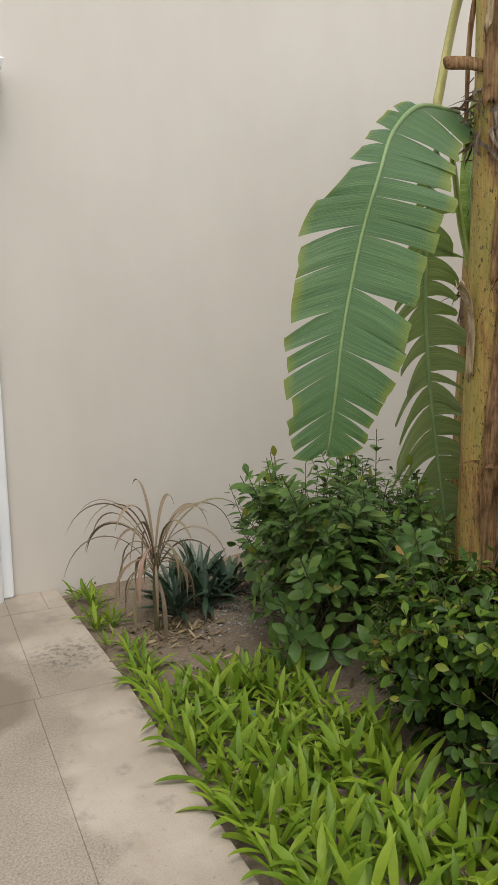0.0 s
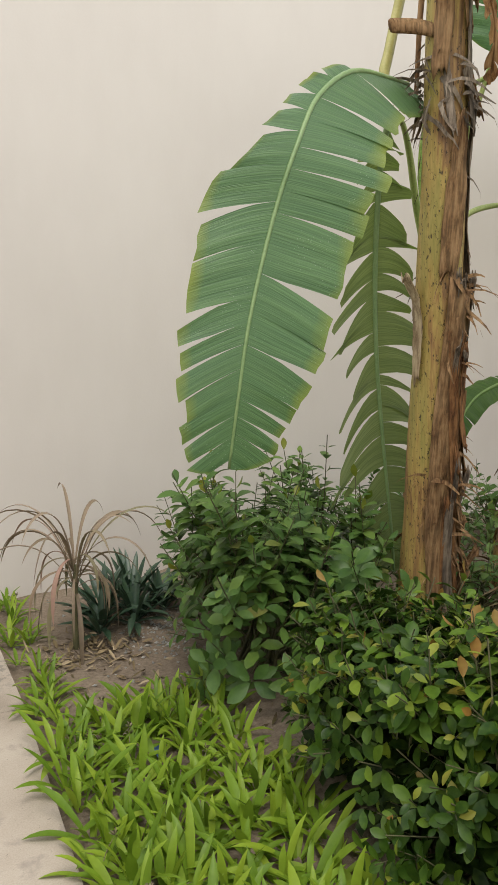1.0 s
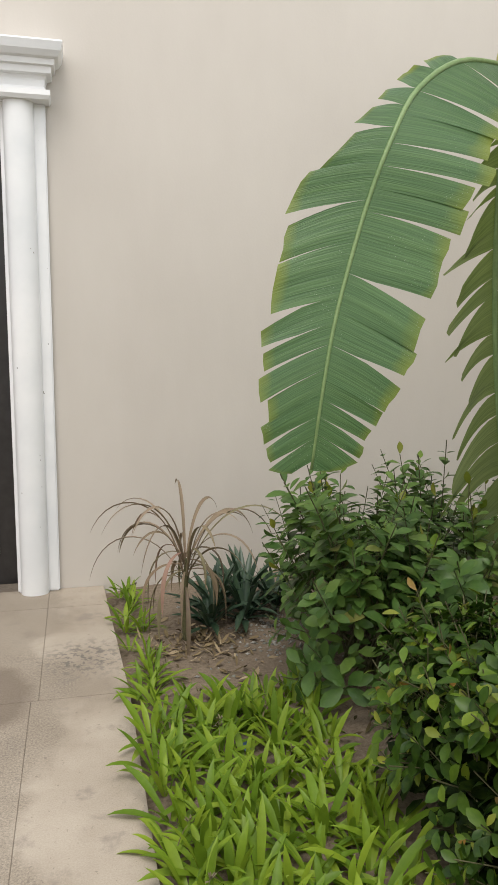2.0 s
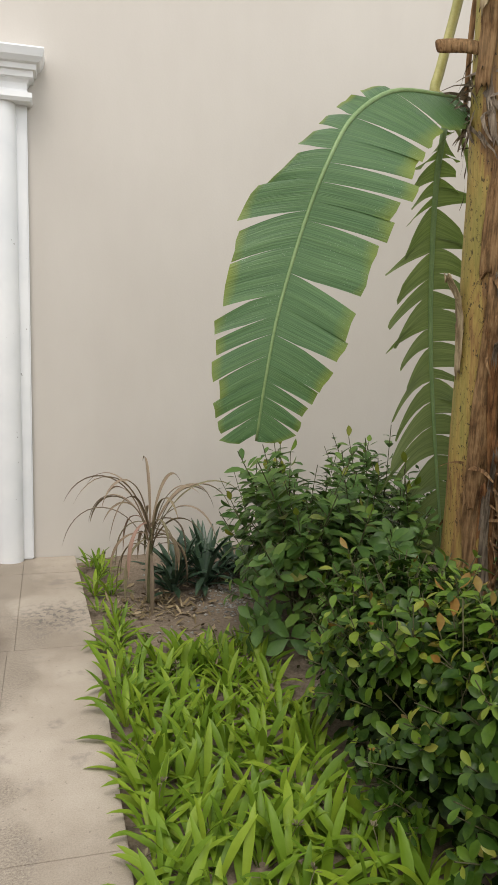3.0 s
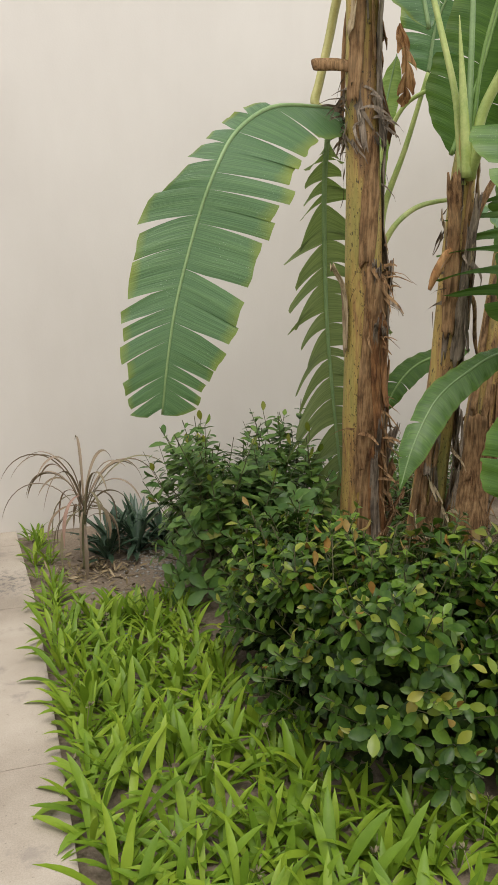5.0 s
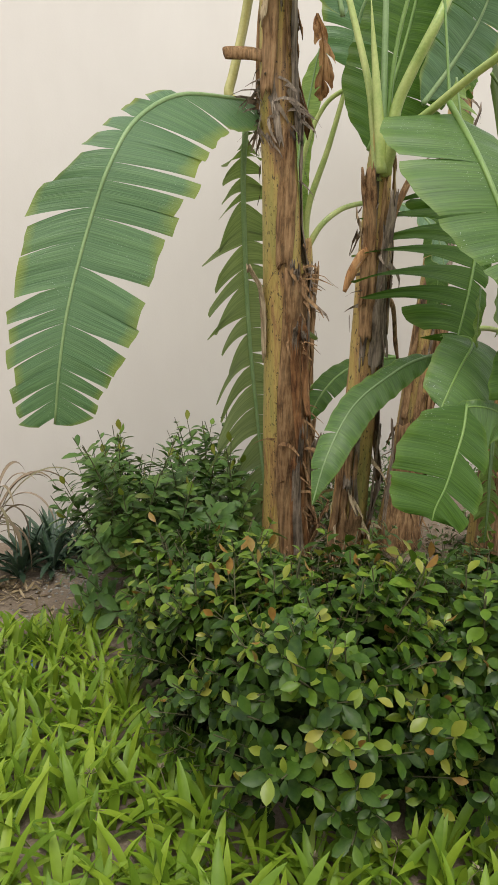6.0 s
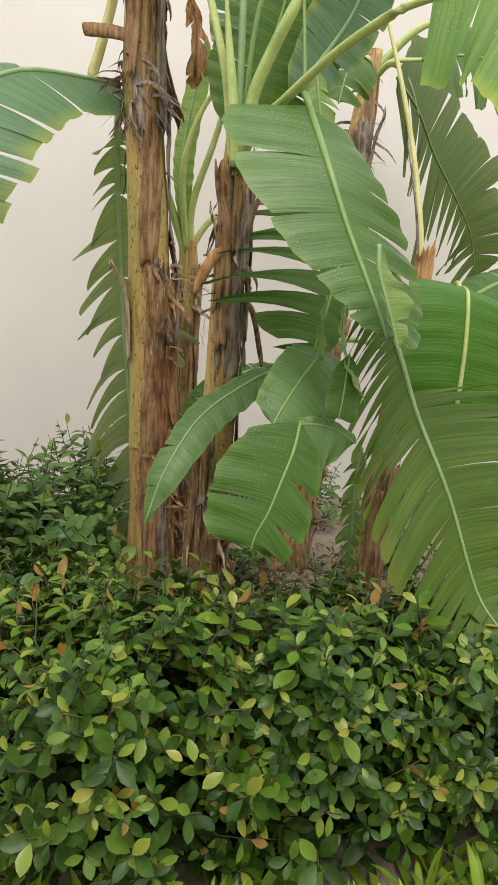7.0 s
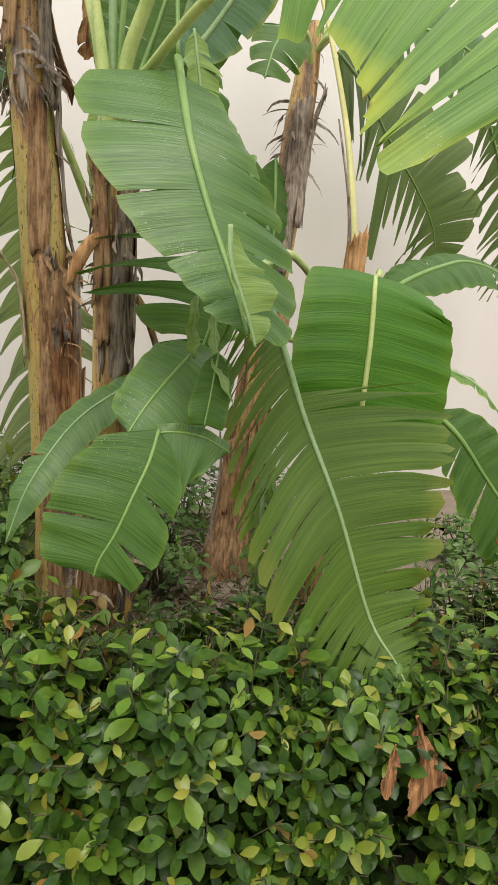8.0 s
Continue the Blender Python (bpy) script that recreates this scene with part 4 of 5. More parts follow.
    banana_leaf(p, [(1.60, 2.65, 1.99), (1.61, 2.64, 1.91), (1.62, 2.63, 1.83), (1.625, 2.62, 1.77)], [(0.035, 0.04), (0.05, 0.045), (0.05, 0.045), (0.035, 0.03)], (0.1, -1, 0.2), M_LEAF_PALE, 26, tears=(5, 1), gap=0.02, ragged=0.2, base_taper=0.05, tip_taper=0.05, rib_radius=(0.004, 0.003), label="pale torn underside of a folded leaf")
    banana_leaf(p, [(1.50, 2.13, 1.475), (1.498, 2.115, 1.41), (1.515, 2.105, 1.355), (1.535, 2.10, 1.30), (1.55, 2.095, 1.25)], [(0.05, 0.006), (0.085, 0.008), (0.095, 0.008), (0.065, 0.008), (0.02, 0.004)], (0.3, -0.95, 0.0), M_LEAF_PALE, 27, tears=(3, 1), gap=0.01, sag=(0.12, 0.0), sweep=(8, 0), tip_taper=0.05, base_taper=0.2, rib_radius=(0.006, 0.003), label="pale underside of a twisted leaf end")
    # pale curling ribbons
    for q in ([(1.60, 2.40, 1.37), (1.572, 2.36, 1.28), (1.562, 2.30, 1.20), (1.575, 2.24, 1.115)], [(1.555, 2.42, 1.37), (1.537, 2.40, 1.30), (1.537, 2.40, 1.24), (1.546, 2.41, 1.19)]):
        banana_leaf(p, q, [0.012, 0.018, 0.022, 0.012], (0.5, -1, 0), M_LEAF_PALE, 28, tears=(1, 1), rib_radius=(0.003, 0.001), label="narrow pale curling ribbon")
    banana_leaf(p, [(1.83, 2.76, 1.74), (1.80, 2.73, 1.60), (1.757, 2.70, 1.48), (1.70, 2.66, 1.33), (1.63, 2.62, 1.17)], [(0.06, 0.22), (0.08, 0.32), (0.08, 0.33), (0.08, 0.28), (0.06, 0.12)], (-0.2, -1, 0.15), M_LEAF_DARK, 30,
                tears=(3, 9), gap=0.05, sag=(0.1, 0.2), sweep=(10, 4), label="shaded leaf torn into broad strips", ragged=0.2)
    settle(p)


def plant_d():
    p = root("banana_plant", (2.42, 3.35, 0.1), "low banana plant with broad bright leaves over the hedge", "banana plant", "banana plants by the wall")
    axis = [(2.42, 3.36, -0.05, 0.085), (2.42, 3.34, 0.3, 0.07), (2.45, 3.3, 0.9, 0.055), (2.49, 3.25, 1.4, 0.05), (2.50, 3.25, 1.58, 0.035)]
    stem = pseudostem(p, axis, M_STEM_C, 9, "dark brown short stem")
    for i, (z0, z1, a) in enumerate(((0.0, 0.7, -1.2), (0.0, 0.6, -2.1), (1.2, 1.62, -1.6), (1.25, 1.6, -2.6))):
        sheath_strip(stem, axis, z0, z1, a, 1.1, M_DRY_ORANGE if i > 1 else M_DRY, 90 + i, peel=0.02)
    stalk(p, [(2.495, 3.25, 1.5), (2.50, 3.30, 1.75), (2.52, 3.40, 2.0), (2.50, 3.5, 2.3), (2.46, 3.6, 2.6)], [0.028, 0.02, 0.017, 0.015, 0.012], M_OCHRE, "upright ochre petiole")
    stalk(p, [(2.47, 3.24, 1.5), (2.47, 3.28, 1.75), (2.45, 3.36, 2.05)], [0.012, 0.008, 0.005], M_DRY_GREY, "dry grey petiole")
    # comb-torn leaf whose tip hangs into the hedge
    stalk(p, [(2.46, 3.26, 1.15), (2.2, 2.92, 1.34), (1.9, 2.62, 1.47), (1.70, 2.42, 1.42)], [0.02, 0.016, 0.014, 0.012])
    banana_leaf(p, [(1.70, 2.42, 1.42), (1.729, 2.38, 1.31), (1.757, 2.335, 1.19), (1.79, 2.30, 1.07), (1.837, 2.2, 0.874), (1.89, 2.12, 0.64), (1.93, 2.06, 0.55), (1.945, 2.01, 0.49)],
                [(0.30, 0.17), (0.40, 0.23), (0.42, 0.27), (0.41, 0.30), (0.33, 0.31), (0.17, 0.26), (0.10, 0.13), (0.05, 0.06)], [(-0.1, -1, 0.3), (-0.1, -1, 0.3), (0, -1, 0.4)], M_LEAF_COMB, 31,
                tears=(22, 34), calm=(True, True), gap=0.034, sag=(0.10, 0.5), sweep=(6, 26), start=(0.36, 0.0), tear_from=(0.55, 0.4), rib_radius=(0.011, 0.002), label="large leaf combed into strips, tip in the hedge", base_taper=0.02, ragged=0.07, tip_taper=0.2)
    banana_leaf(p, [(1.895, 1.93, 0.50), (1.91, 1.915, 0.44), (1.925, 1.905, 0.39), (1.935, 1.90, 0.335)], [(0.012, 0.012), (0.03, 0.03), (0.07, 0.075), (0.08, 0.085)], [(-0.3, -1, 0.3), (0.2, -1, 0.0)], M_DRY_RED, 71, tears=(4, 4), gap=0.012, sag=(0.15, 0.2), sweep=(25, 25), rib_radius=(0.004, 0.002), rib_mat=M_DRY_ORANGE, label="shrivelled red-brown leaf end", tip_taper=0.02, ragged=0.25)
    banana_leaf(p, [(1.79, 1.86, 0.50), (1.778, 1.85, 0.465), (1.77, 1.845, 0.435), (1.767, 1.845, 0.395)], [(0.008, 0.008), (0.024, 0.02), (0.028, 0.022), (0.018, 0.014)], (-0.5, -1, 0.2), M_DRY_RED, 72, tears=(2, 2), gap=0.01, sag=(0.3, 0.5), rib_radius=(0.002, 0.001), rib_mat=M_DRY_ORANGE, label="small dried leaf scrap", ragged=0.3)
    # broad bright leaf
    stalk(p, [(2.48, 3.25, 1.3), (2.42, 3.0, 1.42), (2.32, 2.82, 1.46), (2.25, 2.72, 1.44)], [0.022, 0.018, 0.015, 0.013])
    banana_leaf(p, [(2.25, 2.72, 1.44), (2.13, 2.56, 1.43), (2.072, 2.475, 1.395), (2.045, 2.435, 1.26), (2.025, 2.42, 1.10), (2.015, 2.42, 0.98)], [(0.14, 0.13), (0.20, 0.17), (0.225, 0.20), (0.245, 0.225), (0.25, 0.225), (0.2, 0.2)], [(-0.2, -0.5, 0.85), (-0.2, -0.7, 0.7), (-0.15, -0.95, 0.25), (-0.1, -1, 0.15), (-0.1, -1, 0.1)], M_LEAF_BRIGHT, 32,
                tears=(2, 1), gap=0.01, sag=(0.1, 0.12), sweep=(2, 2), rib_radius=(0.007, 0.009), rib_mat=M_STALK, label="broad bright green leaf, hardly torn", base_taper=0.02, tip_taper=0.05, ragged=0.03)
    stalk(p, [(2.49, 3.22, 1.25), (2.46, 3.0, 1.37), (2.32, 2.76, 1.40)], [0.02, 0.015, 0.012])
    banana_leaf(p, [(2.32, 2.76, 1.40), (2.42, 2.78, 1.45), (2.55, 2.81, 1.495), (2.70, 2.85, 1.525), (2.86, 2.85, 1.49), (3.0, 2.84, 1.38)], [(0.05, 0.05), (0.12, 0.10), (0.14, 0.12), (0.14, 0.12), (0.08, 0.08)], (0.0, -0.6, 0.8), M_LEAF_PLAIN, 33, tears=(3, 3), sag=(0.4, 0.2), label="green leaf arching sideways")
    stalk(p, [(2.47, 3.24, 0.95), (2.46, 2.9, 1.12), (2.35, 2.6, 1.13), (2.29, 2.46, 1.07)], [0.016, 0.012, 0.01, 0.008])
    banana_leaf(p, [(2.29, 2.46, 1.07), (2.36, 2.42, 1.00), (2.44, 2.40, 0.90), (2.54, 2.38, 0.77), (2.62, 2.36, 0.6)], [(0.06, 0.05), (0.13, 0.11), (0.16, 0.15), (0.14, 0.15), (0.06, 0.06)], (-0.1, -1, 0.4), M_LEAF_PLAIN, 34, tears=(2, 3), sag=(0.1, 0.2), label="small hanging green leaf")
    banana_leaf(p, [(2.28, 2.52, 1.17), (2.36, 2.5, 1.18), (2.46, 2.48, 1.14), (2.54, 2.46, 1.06)], [0.025, 0.035, 0.02], (0, -0.5, 0.85), M_LEAF_YELLOW, 35, tears=(2, 2))
    # large leaf folded over itself, hanging in front
    stalk(p, [(2.45, 3.27, 1.05), (2.2, 3.0, 1.20), (1.90, 2.80, 1.25), (1.66, 2.67, 1.218)], [0.016, 0.013, 0.011, 0.009])
    banana_leaf(p, [(1.66, 2.67, 1.218), (1.60, 2.53, 1.228), (1.541, 2.42, 1.212), (1.47, 2.375, 1.155), (1.405, 2.335, 1.095), (1.365, 2.315, 1.045)], [(0.05, 0.05), (0.10, 0.07), (0.125, 0.085), (0.13, 0.085), (0.12, 0.075), (0.07, 0.05)], (-0.25, -0.8, 0.55), M_LEAF_DEWY, 36, tears=(1, 1), gap=0.01, sag=(0.3, 0.1), sweep=(6, 0), label="crumpled green leaf bent over", tip_taper=0.12, rib_radius=(0.006, 0.003), rib_mat=M_RIB_DULL)
    banana_leaf(p, [(1.425, 2.285, 1.06), (1.395, 2.255, 0.995), (1.355, 2.23, 0.93), (1.315, 2.21, 0.86), (1.28, 2.20, 0.81), (1.268, 2.195, 0.778)], [(0.04, 0.11), (0.09, 0.14), (0.11, 0.155), (0.115, 0.145), (0.10, 0.12), (0.06, 0.07)], (-0.25, -1, 0.2), M_LEAF_PLAIN, 37, sag=(0.05, 0.08), sweep=(17, 8), tears=(4, 2), strips=([(0.0, 0.34), (0.36, 0.62), (0.63, 1.0)], [(0.0, 0.55), (0.552, 1.0)]), gap=0.012, calm=(True, True), label="folded leaf tip hanging down with drops", base_taper=0.06, tip_taper=0.14, rib_radius=(0.005, 0.002), ragged=0.06)
    banana_leaf(p, [(1.40, 2.30, 1.045), (1.46, 2.29, 1.052), (1.53, 2.295, 1.038), (1.60, 2.30, 1.0)], [(0.02, 0.06), (0.02, 0.13), (0.02, 0.14), (0.02, 0.05)], (-0.1, -1, 0.45), M_LEAF_DEWY, 38, tears=(1, 1), sag=(0.1, 0.1), sweep=(5, -8), rib_radius=(0.003, 0.002), rib_mat=M_RIB_DULL, label="flap of a split leaf", tip_taper=0.06)
    banana_leaf(p, [(1.56, 2.30, 1.225), (1.545, 2.285, 1.17), (1.53, 2.27, 1.115), (1.518, 2.262, 1.07)], [(0.025, 0.02), (0.045, 0.04), (0.05, 0.045), (0.045, 0.035)], (-0.1, -1, 0.2), M_LEAF_PLAIN, 39, tears=(1, 1), sag=(0.1, 0.1), rib_radius=(0.003, 0.002), rib_mat=M_RIB_DULL, label="flap of a split leaf", tip_taper=0.04)
    banana_leaf(p, [(1.64, 2.72, 1.165), (1.54, 2.725, 1.135), (1.448, 2.723, 1.085), (1.365, 2.72, 1.03), (1.295, 2.70, 0.965), (1.205, 2.65, 0.85), (1.151, 2.625, 0.72)], [(0.035, 0.03), (0.055, 0.045), (0.065, 0.055), (0.07, 0.06), (0.068, 0.055), (0.05, 0.045), (0.015, 0.015)], (-0.3, -0.65, 0.75), M_LEAF_DEWY, 40, tears=(1, 3), strips=([(0.0, 1.0)], [(0.0, 0.72), (0.735, 0.86), (0.87, 1.0)]), gap=0.015, sag=(0.35, 0.2), label="narrow leaf reaching forward past the stems", rib_radius=(0.006, 0.002))
    # withered hanging leaf
    banana_leaf(p, [(1.93, 2.75, 0.90), (1.90, 2.72, 0.76), (1.885, 2.70, 0.62), (1.88, 2.70, 0.5)], [0.04, 0.06, 0.06, 0.03], (0, -1, 0), M_LEAF_PALE, 44, tears=(10, 10), sag=(0.6, 0.6), label="withered pale hanging leaf", ragged=0.2)
    settle(p)


def plant_c():
    p = root("banana_plant", (2.25, 3.8, 0.05), "leaning banana plant by the wall with dark hanging fronds", "banana plant", "banana plants by the wall")
    axis = [(2.24, 3.8, -0.05, 0.13), (2.27, 3.81, 0.22, 0.108), (2.33, 3.83, 0.6, 0.088), (2.42, 3.86, 1.2, 0.078), (2.54, 3.91, 1.9, 0.072), (2.60, 3.94, 2.3, 0.062), (2.64, 3.95, 2.6, 0.04)]
    stem = pseudostem(p, axis, M_STEM_C, 14, "leaning dark brown stem with ochre streaks")
    front_c = -1.57
    for i, (z0, z1, a, w, mt) in enumerate(((0.0, 0.7, -1.5, 1.3, M_DRY), (0.0, 0.6, -0.6, 1.2, M_DRY), (0.0, 0.75, -2.3, 1.1, M_DRY), (0.5, 1.3, -1.0, 1.0, M_DRY), (1.5, 2.25, -1.8, 1.0, M_DRY_GREY), (1.7, 2.3, -0.9, 0.9, M_DRY_GREY))):
        sheath_strip(stem, axis, z0, z1, a, w, mt, 110 + i, peel=0.04, peel_low=0.02)
    shreds(stem, axis, 2.15, 50, 0.12, M_DRY_GREY, 117, 0.12)
    fibrous(stem, axis, 14, -0.02, 1.3, (M_DRY, M_DRY_GREY, M_DRY), 12, front_c, 1.5)
    shreds(stem, axis, 0.25, 80, 0.16, M_DRY, 118, 0.18)
    stalk(p, [(2.62, 3.94, 2.45), (2.72, 3.92, 2.55), (2.85, 3.95, 2.5), (2.964, 4.0, 2.371)], [0.026, 0.02, 0.016, 0.013])
    banana_leaf(p, [(2.72, 3.86, 2.47), (2.964, 4.0, 2.39), (3.233, 4.18, 2.25), (3.52, 4.3, 2.06), (3.70, 4.35, 1.88), (3.80, 4.38, 1.64)], [(0.35, 0.3), (0.46, 0.42), (0.48, 0.46), (0.44, 0.46), (0.38, 0.4), (0.24, 0.28)], (-0.25, -0.95, 0.25), M_LEAF_OLIVE, 61, tears=(12, 18), comb=(False, True), gap=0.03, sag=(0.1, 0.3), sweep=(10, 22), tear_from=(0.5, 0.15), label="dark frond hanging by the wall, torn into fingers", ragged=0.12)
    stalk(p, [(2.63, 3.94, 2.5), (2.9, 3.85, 2.75), (3.3, 3.85, 2.65), (3.62, 3.92, 2.42)], [0.026, 0.02, 0.016, 0.012])
    banana_leaf(p, [(3.62, 3.92, 2.42), (3.80, 3.98, 2.2), (3.93, 4.0, 1.95), (4.0, 4.0, 1.68), (4.02, 4.0, 1.5)], [(0.2, 0.2), (0.27, 0.27), (0.27, 0.27), (0.2, 0.2)], (-0.3, -0.95, 0.1), M_LEAF_OLIVE, 62, tears=(16, 20), comb=(True, True), gap=0.03, sag=(0.3, 0.35), sweep=(15, 24), label="dark shredded frond", ragged=0.12)
    stalk(p, [(2.62, 3.92, 2.4), (2.55, 3.84, 2.5), (2.45, 3.75, 2.48)], [0.024, 0.018, 0.012])
    banana_leaf(p, [(2.45, 3.75, 2.48), (2.36, 3.66, 2.43), (2.28, 3.6, 2.34), (2.22, 3.55, 2.2)], [(0.10, 0.09), (0.14, 0.13), (0.13, 0.11), (0.08, 0.07)], (-0.2, -0.8, 0.5), M_LEAF_DARK, 63, tears=(5, 6), gap=0.03, sag=(0.25, 0.25))
    stalk(p, [(2.63, 3.94, 2.45), (2.66, 3.84, 2.52), (2.75, 3.72, 2.52)], [0.022, 0.018, 0.012])
    banana_leaf(p, [(2.75, 3.72, 2.52), (2.95, 3.6, 2.54), (3.15, 3.5, 2.46), (3.32, 3.42, 2.3), (3.42, 3.36, 2.1)], [0.2, 0.26, 0.26, 0.22, 0.12], (-0.2, -0.8, 0.5), M_LEAF_DARK, 64, tears=(6, 8), gap=0.03, sag=(0.25, 0.25), label="shaded leaf arching overhead")
    banana_leaf(p, [(2.44, 3.86, 1.98), (2.42, 3.80, 1.75), (2.41, 3.78, 1.5), (2.42, 3.78, 1.25)], [(0.09, 0.09), (0.11, 0.11), (0.09, 0.09), (0.05, 0.05)], (0.2, -1, 0), M_LEAF_DARK, 65, tears=(2, 2), label="shaded leaf hanging behind the stem")
    settle(p)


plant_a()
plant_b()
plant_c()
plant_d()
plant_e()


# ---- shrubs ----
def add_leaf(verts, faces, base, along, up, length, width, bend=0.25, fold=0.25, rows=4):
    """A small pointed leaf folded along its midrib."""
    side = along.cross(up).normalized()
    up = side.cross(along).normalized()
    shape = [(0.0, 0.0), (0.14, 0.38), (0.40, 0.88), (0.64, 1.0), (0.86, 0.62), (1.0, 0.0)] if rows == 4 else [(0.0, 0.0), (0.35, 0.95), (0.75, 0.85), (1.0, 0.0)]
    n = len(shape) - 1
    first = len(verts)
    for i, (f, w) in enumerate(shape):
        c = base + along * length * f - up * bend * length * f * f
        h = 0.5 * width * w
        if i in (0, n):
            verts.append(c)
        else:
            verts.extend((c - side * h + up * fold * h, c, c + side * h + up * fold * h))
    faces.append((first, first + 2, first + 1))
    faces.append((first, first + 3, first + 2))
    for i in range(n - 2):
        k = first + 1 + 3 * i
        faces.append((k, k + 1, k + 4, k + 3))
        faces.append((k + 1, k + 2, k + 5, k + 4))
    k = first + 1 + 3 * (n - 2)
    faces.append((k, k + 1, len(verts) - 1))
    faces.append((k + 1, k + 2, len(verts) - 1))


def sprig_mesh(seed, pairs=3, size=0.056, spread=1.0, gap=1.0, young=0.2):
    """A shoot with opposite pairs of leaves; the topmost are smaller."""
    rng = random.Random(seed)
    verts, faces, mats = [], [], []
    z = 0.0
    for i in range(pairs):
        a = (i % 2) * math.pi / 2 + rng.uniform(-0.35, 0.35)
        k = 1.0 if i < pairs - 1 else rng.uniform(0.45, 0.85)
        for s in (0, math.pi):
            b = a + s + rng.uniform(-0.3, 0.3)
            lift = rng.uniform(0.05, 0.5) + 0.35 * i / pairs
            along = Vector((math.cos(b), math.sin(b), lift * spread)).normalized()
            before = len(faces)
            ln = size * k * rng.uniform(0.8, 1.2)
            add_leaf(verts, faces, Vector((0, 0, z)) + along * 0.006, along, Vector((0, 0, 1)), ln, ln * rng.uniform(0.45, 0.56), rng.uniform(0.05, 0.35), 0.28)
            fresh = (i == pairs - 1 and rng.random() < young) or rng.random() < 0.04
            mats += [1 if fresh else 0] * (len(faces) - before)
        z += rng.uniform(0.014, 0.026) * gap
    if rng.random() < (0.4 if young > 0.5 else 0.2):
        before = len(faces)
        a = rng.uniform(0, 6.283)
        along = Vector((0.7 * math.cos(a), 0.7 * math.sin(a), 1)).normalized()
        add_leaf(verts, faces, Vector((0, 0, z)), along, Vector((math.cos(a), math.sin(a), 0.2)), size * 0.7, size * 0.36, 0.15, 0.35)
        mats += [3] * (len(faces) - before)
    # shoot
    first = len(verts)
    for zz in (-0.03, z):
        for k in range(4):
            verts.append(Vector((0.0016 * math.cos(k * 1.571), 0.0016 * math.sin(k * 1.571), zz)))
    for k in range(4):
        faces.append((first + k, first + (k + 1) % 4, first + 4 + (k + 1) % 4, first + 4 + k))
        mats.append(2)
    return verts, faces, mats


def sprig_data(name, seed, mats3, **kw):
    v, f, m = sprig_mesh(seed, **kw)
    me = bpy.data.meshes.new(name)
    me.from_pydata(v, [], f)
    for mt in mats3:
        me.materials.append(mt)
    me.polygons.foreach_set("material_index", m)
    me.polygons.foreach_set("use_smooth", [True] * len(f))
    return me


HEDGE_SPRIGS = [sprig_data("sprig", 200 + i, (M_HEDGE, M_NEW, M_TWIG, M_BUD), pairs=3 + i % 2, size=0.051, gap=1.2, young=0.32) for i in range(10)]
HEDGE_TIPS = [sprig_data("sprig", 240 + i, (M_HEDGE, M_NEW, M_TWIG, M_BUD), pairs=3, size=0.060, young=0.8, gap=1.4) for i in range(5)]
BUSH_SPRIGS = [sprig_data("sprig", 300 + i, (M_BUSH, M_BUSH, M_TWIG, M_BUSH), pairs=3 + i % 2, size=0.066, gap=1.6) for i in range(6)]
BUSH_SHOOTS = [sprig_data("sprig", 320 + i, (M_BUSH, M_BUSH, M_TWIG, M_NEW), pairs=3 + i % 2, size=0.064, gap=1.9 + 0.3 * (i % 2), young=0.2) for i in range(6)]


def aim(at, normal, spin, size):
    q = Vector(normal).to_track_quat("Z", "Y").to_matrix().to_4x4()
    return Matrix.Translation(at) @ q @ pose(0, 0, 0, 0, 0, spin) @ Matrix.Diagonal((size, size, size, 1))


